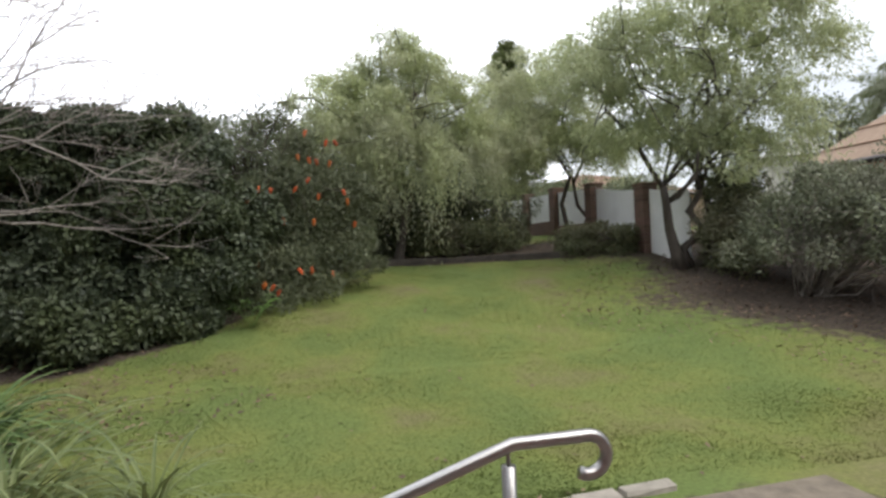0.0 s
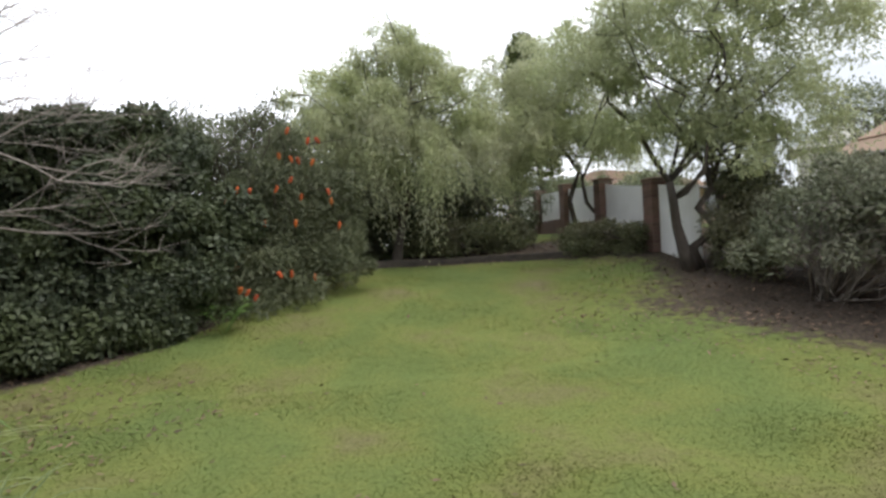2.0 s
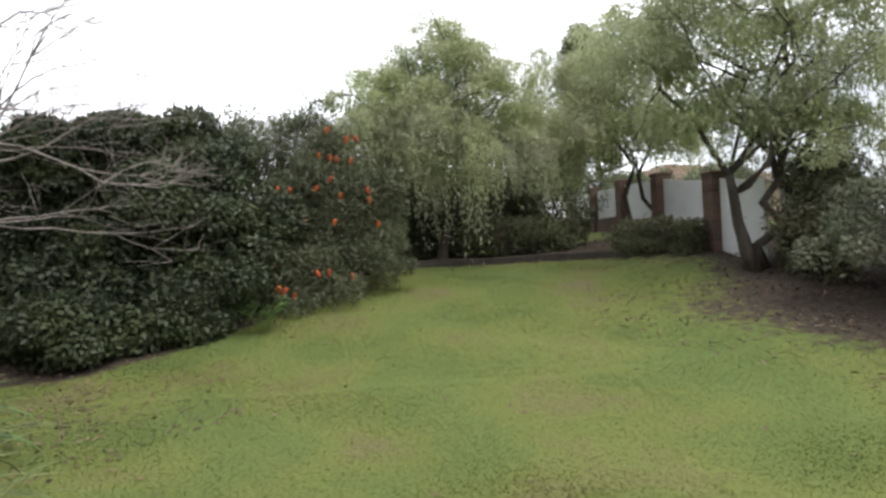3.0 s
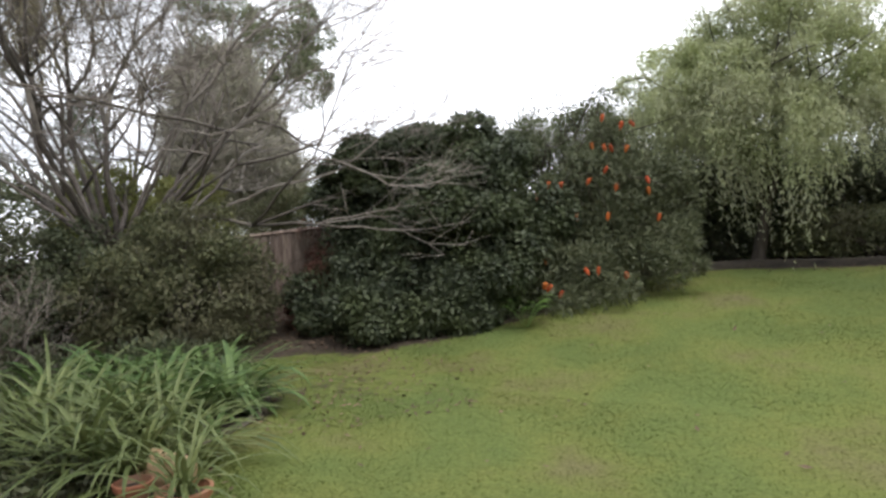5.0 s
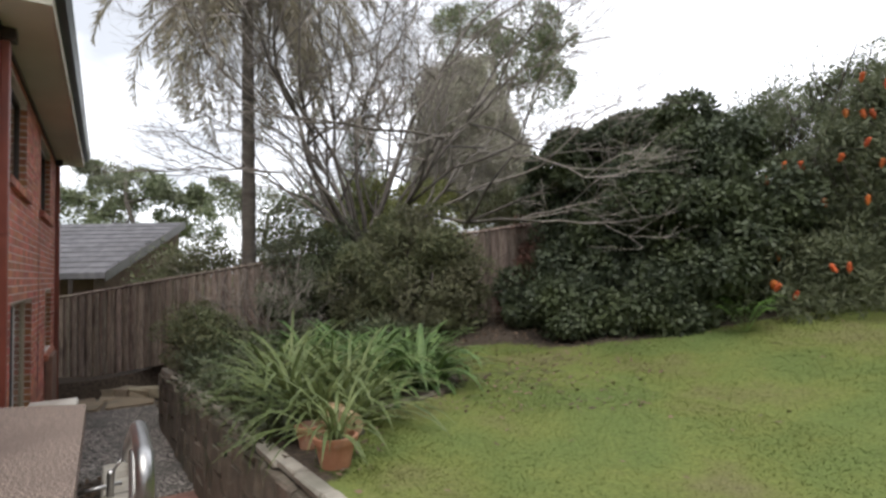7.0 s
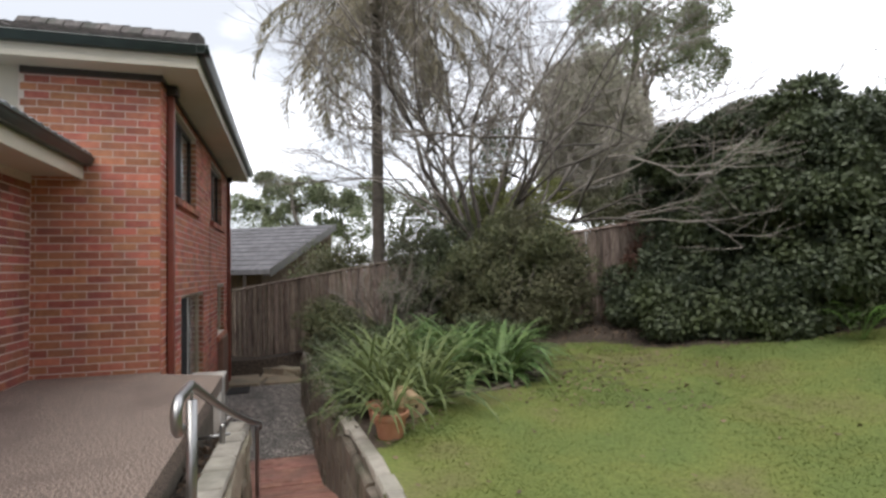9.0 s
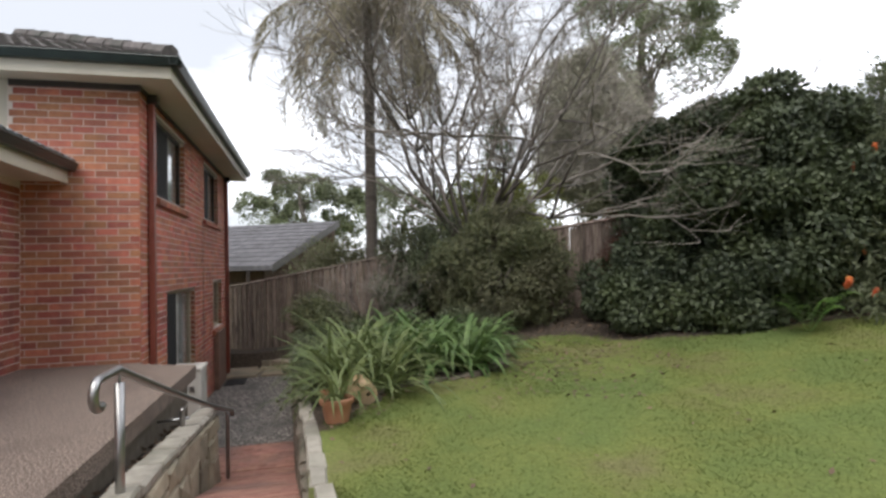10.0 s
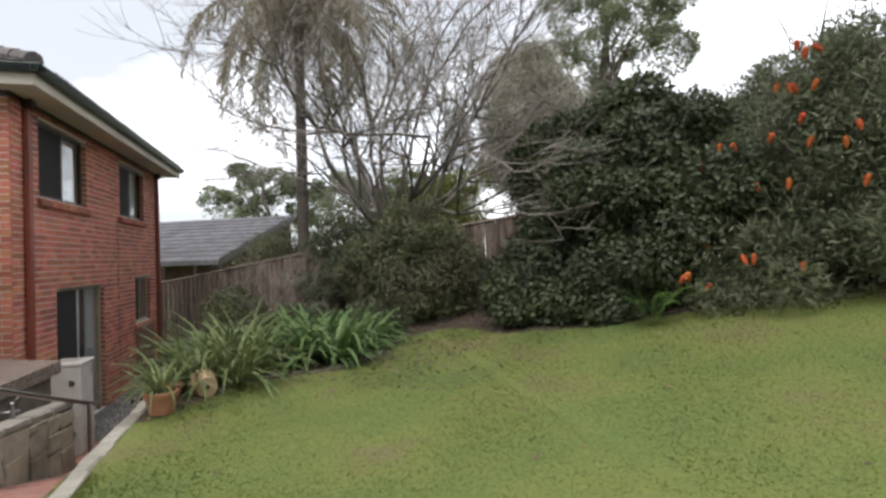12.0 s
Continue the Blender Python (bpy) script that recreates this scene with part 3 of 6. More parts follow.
def tile_slope(name, origin, along, up, length, rise_len, limit, material, tw=0.30, th=0.34, pitch=PITCH):
    """Rows of lapped, slightly rolled tiles on a slope. limit(s, r) says where tiles lie."""
    o, a, u = Vector(origin), Vector(along), Vector(up)
    nrm = Vector((-u.x * pitch, -u.y * pitch, 1)).normalized()
    su = (u + Vector((0, 0, pitch))).normalized()
    vs = []
    rows, cols = int(rise_len / th), int(length / tw) + 1
    for r in range(rows):
        for c in range(cols):
            s0 = c * tw + (0.5 * tw if r % 2 else 0)
            if not limit(s0 + tw / 2, (r + 0.5) * th):
                continue
            lift = 0.045 + random.uniform(-0.004, 0.004)
            prof = [(0.0, 0.0), (0.25, 0.018), (0.5, 0.0), (0.75, 0.018), (0.985, 0.0)]
            for (q0, h0), (q1, h1) in zip(prof, prof[1:]):
                b0 = o + a * (s0 + q0 * tw) + su * (r * th)
                b1 = o + a * (s0 + q1 * tw) + su * (r * th)
                t0, t1 = b0 + su * (th + 0.03) + nrm * (0.008 + h0), b1 + su * (th + 0.03) + nrm * (0.008 + h1)
                vs += [b0 + nrm * (lift + h0), b1 + nrm * (lift + h1), t1, t0]
                vs += [b0, b1, b1 + nrm * (lift + h1), b0 + nrm * (lift + h0)]
    return quads_mesh(name, [tuple(v) for v in vs], material)


roof_main = thing("roof_main", (0, 0, 0), "hipped roof of weathered grey concrete tiles", "roof", kind="structure")
RZ = GUT - 0.02
_hw = (EY1 - EY0) / 2
_ym = (EY0 + EY1) / 2
_rh = _hw * PITCH
v = [(EX0, EY0, RZ), (EX1, EY0, RZ), (EX1, EY1, RZ), (EX0, EY1, RZ), (EX0 + _hw, _ym, RZ + _rh), (EX1 - _hw, _ym, RZ + _rh)]
part("roof_deck", mesh_of("roof_deck", v, [(0, 1, 5, 4), (1, 2, 5), (2, 3, 4, 5), (3, 0, 4), (3, 2, 1, 0)], M_TILE), roof_main)
L_front = EY1 - EY0
front_tiles = part("roof_tiles", tile_slope("roof_tiles", (EX1 + 0.09, EY0, RZ + 0.02), (0, 1, 0), (-1, 0, 0), L_front, 3.6, lambda s, r: r * 0.93 < s < L_front - r * 0.93 and s > 2.5, M_TILE), roof_main)
tagged(front_tiles, kind="stuff")
L_side = EX1 - EX0
side_tiles = part("roof_tiles", tile_slope("roof_tiles", (EX1, EY1 + 0.09, RZ + 0.02), (-1, 0, 0), (0, -1, 0), L_side, 1.8, lambda s, r: r * 0.93 < s < L_side - r * 0.93, M_TILE), roof_main)
tagged(side_tiles, kind="stuff")
sh = Shape()
for k in range(9):
    p = Vector((EX1 + 0.02, EY1 + 0.02, RZ + 0.09)) + Vector((-0.3, -0.3, 0.3 * PITCH)) * k
    q = p + Vector((-0.32, -0.32, 0.32 * PITCH))
    sh.tube([p, q], [0.11, 0.095], 8)
part("hip_cap", sh.mesh("hip_cap", M_TILE), roof_main)

# low wing roof
LG = 2.34
wing_soffit = solid("wing_soffit", box_mesh("wing_soffit", HX + 0.004, 5.3, WY, 0.17, 2.14, 2.16, M_SOFFIT), "cream eaves lining of the low wing", "soffit", "structure")
wing_fascia = solid("wing_fascia", box_mesh("wing_fascia", HX + 0.004, 5.3, 0.17, 0.195, 2.11, LG - 0.065, M_CREAM, 0.003), "cream fascia board of the low wing", "fascia", "structure")
wing_gutter = solid("wing_gutter", gutter_profile((5.3, 0.196, LG), (HX + 0.02, 0.196, LG), (0, 1, 0), "wing_gutter"), "dark green metal gutter of the low wing", "gutter", "structure")
roof_wing = thing("roof_wing", (0, 0, 0), "low roof of slate-grey tiles against the brick wall", "roof", kind="structure")
v = [(HX + 0.004, 0.17, LG - 0.01), (5.3, 0.17, LG - 0.01), (5.3, -5.2, LG - 0.01 + 5.37 * 0.5), (HX + 0.004, -5.2, LG - 0.01 + 5.37 * 0.5)]
part("roof_deck", mesh_of("roof_deck", v + [(a, b, c - 0.08) for a, b, c in v], [(0, 1, 2, 3), (7, 6, 5, 4), (0, 4, 5, 1), (1, 5, 6, 2), (2, 6, 7, 3), (3, 7, 4, 0)], M_TILE2), roof_wing)
wt = part("roof_tiles", tile_slope("roof_tiles", (HX + 0.01, 0.26, LG + 0.0), (1, 0, 0), (0, -1, 0), 8.2, 3.4, lambda s, r: True, M_TILE2, pitch=0.5), roof_wing)
tagged(wt, kind="stuff")


def window(name, x0, x1, z0, z1, label, frame_mat, split=0.5, curtain=True):
    """A sliding window in the side wall, set back, with sill, frame, panes and a curtain behind."""
    w = thing(name, ((x0 + x1) / 2, HY - 0.1, z0), label, "window", kind="structure")
    h, half = z1 - z0, (x1 - x0) / 2
    fr = part("window_frame", Shape().box(-half, half, -0.03, 0.03, 0, 0.05).box(-half, half, -0.03, 0.03, h - 0.05, h).box(-half, -half + 0.05, -0.03, 0.03, 0.05, h - 0.05).box(half - 0.05, half, -0.03, 0.03, 0.05, h - 0.05).mesh("window_frame", frame_mat), w)
    xm = -half + 2 * half * split
    part("mullion", Shape().box(xm - 0.03, xm + 0.03, -0.028, 0.026, 0.05, h - 0.05, 0.004).mesh("mullion", M_PIER if name == "door_2" else frame_mat), w)
    for a, b, d in ((-half + 0.05, xm - 0.03, 0.0), (xm + 0.03, half - 0.05, -0.012)):
        p = part("pane", Shape().box(a, b, d - 0.003, d + 0.003, 0.05, h - 0.05).mesh("pane", M_GLASS), w)
        p.visible_shadow = False
    part("fly_screen", Shape().box(xm + 0.02, half - 0.045, 0.012, 0.018, 0.045, h - 0.045).mesh("fly_screen", M_MAT), w, "dark insect screen over one pane")
    if curtain:
        a, b = -half + 0.06, -half + 2 * half * (0.2 if name == "door_2" else 0.42)
        n = 40
        xs = [a + (b - a) * i / n for i in range(n + 1)]
        v = [(x, -0.075 + 0.022 * math.sin(x * 46), z) for z in (0.03, h - 0.03) for x in xs]
        f = [(i, i + 1, n + 2 + i, n + 1 + i) for i in range(n)]
        me = mesh_of("curtain", v, f, M_CURTAIN, True)
        cu = solid("curtain", me, "pale hanging curtain drawn behind the window", "curtain", group="curtains")
        cu.location = w.location
    return w


window("window_1", -5.62, -3.92, 2.08, 3.16, "dark-framed sliding upper window with a pale curtain", M_WFRAME, 0.45)
window("window_2", -8.95, -7.3, 2.08, 3.16, "dark-framed sliding upper window with a pale curtain", M_WFRAME, 0.45)
window("window_3", -9.35, -8.2, -0.15, 0.85, "small tan-framed ground-floor window", M_DFRAME, 0.5, False)
door_2 = window("door_2", -6.35, -4.4, -1.40, 0.78, "tan aluminium sliding glass door, ground floor", M_DFRAME, 0.5, True)
for x0, x1, z in ((-5.75, -3.86, 2.08), (-9.08, -7.2, 2.08), (-9.45, -8.1, -0.15)):
    s = thing("window_sill", ((x0 + x1) / 2, HY, z), "sloping red brick window sill", "sill", kind="structure")
    k = int((x1 - x0) / 0.086)
    for i in range(k):
        a = x0 + i * (x1 - x0) / k - (x0 + x1) / 2
        sb = Shape()
        sb.prism([(a + 0.004, -0.1), (a + (x1 - x0) / k - 0.004, -0.1), (a + (x1 - x0) / k - 0.004, 0.06), (a + 0.004, 0.06)], -0.125, lambda x, y: -0.005 if y < 0 else -0.04)
        part("brick", sb.mesh("brick", M_BRICK), s)


def downpipe(x, y, z0, z1, label):
    d = thing("downpipe", (x, y, z0), label, "downpipe", "downpipes")
    part("pipe", Shape().box(-0.05, 0.05, -0.035, 0.035, 0.0, z1 - z0, 0.008).mesh("pipe", M_PIPE), d)
    part("rain_head", Shape().box(-0.07, 0.07, -0.04, 0.08, z1 - z0 + 0.002, z1 - z0 + 0.115, 0.01).mesh("rain_head", M_WFRAME), d)
    for z in (0.6, (z1 - z0) * 0.62):
        part("bracket", Shape().box(-0.065, 0.065, -0.04, 0.039, z, z + 0.03).mesh("bracket", M_PIPE), d)


downpipe(-3.52, HY + 0.05, -1.42, 3.185, "red-brown painted downpipe on the brick wall")
downpipe(-9.95, HY + 0.05, -1.44, 3.185, "red-brown painted downpipe at the far corner")

solid("wall_joint", box_mesh("wall_joint", -7.135, -7.12, HY + 0.003, HY + 0.009, -1.42, 2.05, M_WFRAME), "dark narrow expansion joint in the brickwork", "joint", "structure")

# ---- terrace, planter, ramp and path ----
slab_poly = [(HX + 0.003, WY), (4.7, WY), (4.7, 1.66), (-2.68, 1.64), (-3.02, HY + 0.02), (HX + 0.003, HY + 0.02)]
solid("terrace", Shape().prism(slab_poly, -0.14, 0.0).mesh("terrace", M_SLAB), "exposed aggregate concrete terrace, pinkish brown", "terrace", "structure")
sup = [(HX + 0.006, WY), (4.6, WY), (4.6, 1.58), (-2.62, 1.56), (-2.95, HY), (HX + 0.006, HY)]
solid("terrace_base", Shape().prism(sup, -1.62, -0.142).mesh("terrace_base", M_JOINT), "rough masonry base under the terrace", "wall", "structure")

# sandstone wall beside the ramp, with planter behind
SW0, SW1 = -2.2, 0.95


def sw_top(x):
    return float(np.interp(x, [-2.2, -0.7, 0.95], [-0.37, -0.25, -0.13]))


planter_soil = solid("planter_soil", Shape().prism([(-2.25, 1.585), (0.95, 1.585), (0.95, 1.755), (-2.25, 1.755)], -1.6, lambda x, y: sw_top(x) - 0.12).mesh("planter_soil", M_SOIL), "dark soil and litter in a narrow planter", "soil", "structure")
stone_wall = thing("stone_wall", (0, 0, 0), "low sandstone wall of irregular blocks beside the ramp", "stone wall", kind="structure")
part("wall_core", Shape().prism([(SW0, 1.758), (SW1, 1.758), (SW1, 1.925), (SW0, 1.925)], -1.62, lambda x, y: sw_top(x) - 0.07).mesh("wall_core", M_JOINT), stone_wall)


def rock(w, d, h, rough=0.012, mat_=None, bevel=0.015):
    """A block with worn, uneven faces, centred on its own origin."""
    bm = bmesh.new()
    bmesh.ops.create_cube(bm, size=1.0, matrix=Matrix.Diagonal((w, d, h, 1)))
    bmesh.ops.bevel(bm, geom=bm.edges[:], offset=min(bevel, min(w, d, h) * 0.3), segments=1, affect="EDGES")
    for p in bm.verts:
        p.co += Vector((random.uniform(-rough, rough), random.uniform(-rough, rough), random.uniform(-rough, rough)))
    me = bpy.data.meshes.new("stone")
    bm.to_mesh(me)
    bm.free()
    me.materials.append(mat_ or M_STONE)
    return me


x = SW0
while x < SW1 - 0.05:
    w = min(random.uniform(0.3, 0.55), SW1 - x)
    ob = part("cap_stone", rock(w - 0.012, 0.19, 0.075, 0.008, M_CAP), stone_wall)
    slope = math.atan2(sw_top(x + w) - sw_top(x), w)
    ob.location, ob.rotation_euler = (x + w / 2, 1.85, sw_top(x + w / 2) - 0.036), (0, -slope, 0)
    x += w
x = SW0
while x < SW1 - 0.1:
    w = min(random.uniform(0.28, 0.5), SW1 - x)
    z, top = float(path_z(x + w / 2)) - 0.06, sw_top(x + w / 2) - 0.075
    while z < top - 0.05:
        h = min(random.uniform(0.16, 0.34), top - z)
        ob = part("stone", rock(w - 0.02, 0.07, h - 0.018, 0.014), stone_wall)
        ob.location, ob.rotation_euler = (x + w / 2, 1.922, z + h / 2), (0, random.uniform(-0.06, 0.06), 0)
        z += h
    x += w

# pale pier at the foot of the planter
pier = thing("render_pier", (-3.81, 1.34, -1.42), "weathered white rendered pier at the end of the terrace", "pier")
part("pier_body", Shape().box(-0.225, 0.225, -0.185, 0.185, 0.0, 1.19, 0.012).mesh("pier_body", M_PIER), pier)
part("pier_cap", Shape().box(-0.24, 0.24, -0.2, 0.2, 1.192, 1.24, 0.012).mesh("pier_cap", M_PIER), pier)
for zz in (0.3, 0.98):
    part("fixing", Shape().tube([(0.22, 0.08, zz), (0.25, 0.08, zz)], 0.035, 12).mesh("fixing", M_STEEL), pier, "dull round metal fixing")

# handrail
rail = thing("handrail", (0.62, 1.86, 0.0), "brushed stainless steel handrail with a curled end", "handrail")
R0 = Vector((0.0, 0.0, 0.53))
slope = 0.325
pts = [R0 + Vector((-s, 0.15 * (s / 3.3) ** 3, -slope * s)) for s in (3.3, 2.8, 2.3, 1.8, 0.9, 0.0)]
low = pts[0]
curl = [R0 + Vector((0.27, 0, 0.0))]
for k in range(0, 13):
    a = radians(90 - k * 17.5)
    curl.append(R0 + Vector((0.29 + 0.072 * math.cos(a), 0, -0.072 + 0.072 * math.sin(a))))
part("rail", Shape().tube([low + Vector((-0.06, 0, -0.075)), low + Vector((-0.065, 0, -0.035)), low + Vector((-0.04, 0, -0.008))] + pts + curl, 0.024, 12).mesh("rail", M_STEEL, True), rail)
part("post", Shape().tube([(-0.02, 0, -0.42), (-0.02, 0, 0.455)], 0.026, 12).mesh("post", M_STEEL, True), rail)
part("post_pin", Shape().tube([(-0.02, 0, 0.45), (-0.02, 0, 0.515)], 0.008, 8).mesh("post_pin", M_STEEL, True), rail)
zz = 0.53 - slope * 1.84
part("post", Shape().tube([(-1.84, -0.06, sw_top(-1.2) - 0.17), (-1.84, -0.06, zz - 0.09), (-1.84, -0.05, zz - 0.07)], 0.022, 12).mesh("post", M_STEEL, True), rail)
part("post_pin", Shape().tube([(-1.84, -0.05, zz - 0.075), (-1.84, 0.0, zz - 0.01)], 0.008, 8).mesh("post_pin", M_STEEL, True), rail)
zz = 0.53 - slope * 3.2
part("post", Shape().tube([(-3.1, 0.135, float(path_z(-2.48)) - 0.02), (-3.1, 0.135, zz - 0.02), (-3.1, 0.13, zz + 0.02)], 0.02, 12).mesh("post", M_STEEL, True), rail)
part("wall_bracket", Shape().tube([(-1.84, 0.0, -0.22), (-1.84, -0.26, -0.24)], 0.012, 8).mesh("wall_bracket", M_STEEL, True), rail)
part("base_flange", Shape().tube([(-1.84, -0.06, sw_top(-1.2) - 0.125), (-1.84, -0.06, sw_top(-1.2) - 0.112)], 0.05, 14).mesh("base_flange", M_STEEL), rail)

# lawn-side retaining wall
KX0, KX1 = -7.6, 2.05


def kerb_y(x):
    return float(np.interp(x, [-7.6, -1.0, 2.05], [2.60, 2.85, 3.0]))


def kerb_z(x):
    return float(np.interp(x, [-7.6, -4.5, -1.0, 2.05], [-0.50, -0.36, -0.29, -0.27]))


kerb = thing("retaining_wall", (0, 0, 0), "sandstone retaining wall with a pale worn cap along the lawn", "retaining wall", kind="structure")
part("wall_core", Shape().prism([(KX0, kerb_y(KX0) - 0.03), (1.9, kerb_y(1.9) - 0.03), (1.9, kerb_y(1.9) + 0.12), (KX0, kerb_y(KX0) + 0.12)], -1.7, lambda x, y: kerb_z(x) - 0.05).mesh("wall_core", M_JOINT), kerb)
x = KX0
while x < KX1 - 0.05:
    w = min(random.uniform(0.28, 0.5), KX1 - x)
    ob = part("cap_stone", rock(w - 0.012, 0.12 + random.uniform(-0.02, 0.025), 0.07, 0.009, M_CAP), kerb)
    ob.location, ob.rotation_euler = (x + w / 2, kerb_y(x + w / 2) + 0.03 + random.uniform(-0.012, 0.012), kerb_z(x + w / 2) - 0.03), (0, 0, 0.035 + random.uniform(-0.04, 0.04))
    x += w
x = KX0
while x < 0.7:
    w = random.uniform(0.22, 0.45)
    z, top = float(path_z(x + w / 2)) - 0.06, kerb_z(x + w / 2) - 0.07
    while z < top - 0.05:
        h = min(random.uniform(0.16, 0.4), top - z)
        ob = part("stone", rock(w - 0.016, 0.08, h - 0.016, 0.016, M_DARKSTONE), kerb)
        ob.location, ob.rotation_euler = (x + w / 2, kerb_y(x + w / 2) - 0.035, z + h / 2), (0, random.uniform(-0.08, 0.08), 0.035)
        z += h
    x += w

# path beds
landing = solid("landing", Shape().prism([(0.85, 1.585), (3.0, 1.585), (3.0, 2.86), (0.85, 2.86)], -0.6, lambda x, y: float(path_z(x)) - 0.012).mesh("landing", M_JOINT), "sandy bed under the brick paving", "path", "structure")
ramp = solid("ramp_bed", Shape().prism([(-3.15, 1.96), (0.85, 1.96), (0.85, 2.95), (-3.15, 2.85)], -1.75, lambda x, y: float(path_z(x)) - 0.012).mesh("ramp_bed", M_JOINT), "sandy bed under the paved ramp", "ramp", "structure")
lower = solid("path_bed", Shape().prism([(-4.25, HY), (-2.3, HY), (-2.3, 1.9), (-3.15, 1.96), (-3.15, 2.85), (-4.25, 2.8)], -1.75, -1.437).mesh("path_bed", M_JOINT), "sandy bed under the lower paving", "path", "structure")
aggregate = solid("aggregate_path", Shape().prism([(-9.3, HY), (-4.254, HY), (-4.254, 2.78), (-9.3, 2.6)], -1.75, -1.42).mesh("aggregate_path", M_GRAVEL), "grey exposed aggregate path along the house", "path", "structure")
flags = thing("flagstone_paving", (0, 0, 0), "buff sandstone flags at the end of the path", "paving", kind="structure")
part("flag_bed", Shape().prism([(-11.4, 0.2), (-9.304, HY), (-9.304, 3.2), (-10.6, 3.6)], -1.75, -1.43).mesh("flag_bed", M_JOINT), flags)
for fx, fy, fw, fd in ((-9.75, 1.35, 0.8, 0.75), (-9.7, 2.2, 0.75, 0.8), (-10.5, 1.2, 0.65, 0.8), (-10.45, 2.1, 0.65, 0.85), (-9.9, 3.0, 0.9, 0.55)):
    ob = part("flagstone", rock(fw, fd, 0.05, 0.02, M_FLAG), flags)
    ob.location, ob.rotation_euler = (fx, fy, -1.405), (random.uniform(-0.02, 0.02), random.uniform(-0.02, 0.02), random.uniform(-0.15, 0.15))
edge_wall = thing("low_stone_edge", (0, 0, 0), "low dry-laid stone edge below the timber fence", "stone edging", kind="structure")
for i in range(11):
    w = random.uniform(0.28, 0.5)
    for k in range(1):
        ob = part("stone", rock(w, 0.26, 0.17, 0.03), edge_wall)
        ob.location, ob.rotation_euler = (-11.1 + i * 0.27 + k * 0.1, 1.35 + i * 0.27 - 0.02 * k, -1.34 + 0.21 * k + 0.012 * i), (0, 0, 0.78 + random.uniform(-0.2, 0.2))

# timber paling fence
fence = thing("paling_fence", (0, 0, 0), "weathered grey-brown timber paling fence with a capping rail", "fence", kind="structure")
FA, FB = Vector((-12.6, -0.6)), Vector((-5.2, 10.1))
FL = (FB - FA).length
FD = (FB - FA) / FL
FYAW = math.atan2(FD.y, FD.x)


def fence_top(s):
    p = FA + FD * s
    return float(np.interp(p.y, [-0.6, 0.9, 4.3, 9.0, 10.2], [0.42, 0.60, 1.22, 1.92, 2.1]))


pal = [box_mesh("paling", -0.042, 0.042, -0.009, 0.009, 0.0, 1.75, M_PALING), box_mesh("paling", -0.046, 0.046, -0.009, 0.009, 0.0, 1.75, M_PALING)]
s, i = 0.0, 0
while s < FL:
    p = FA + FD * s
    ob = part("paling", pal[i % 2], fence)
    ob.location = (p.x, p.y, fence_top(s) - 1.75 + random.uniform(-0.02, 0.008))
    off = Vector((-FD.y, FD.x)) * (0.024 if i % 2 else -0.008)
    ob.location.x += off.x
    ob.location.y += off.y
    ob.rotation_euler = (0, random.uniform(-0.008, 0.008), FYAW)
    s += 0.08
    i += 1
for k in range(6):
    a, b = FL * k / 6, FL * (k + 1) / 6
    pa, pb = FA + FD * a, FA + FD * b
    part("capping_rail", Shape().tube([(pa.x, pa.y, fence_top(a) + 0.02), (pb.x, pb.y, fence_top(b) + 0.02)], 0.035, 4).mesh("capping_rail", M_PALING), fence)
    part("post", Shape().box(pa.x - 0.05, pa.x + 0.05, pa.y + 0.05, pa.y + 0.15, fence_top(a) - 1.9, fence_top(a) - 0.05).mesh("post", M_PALING), fence)

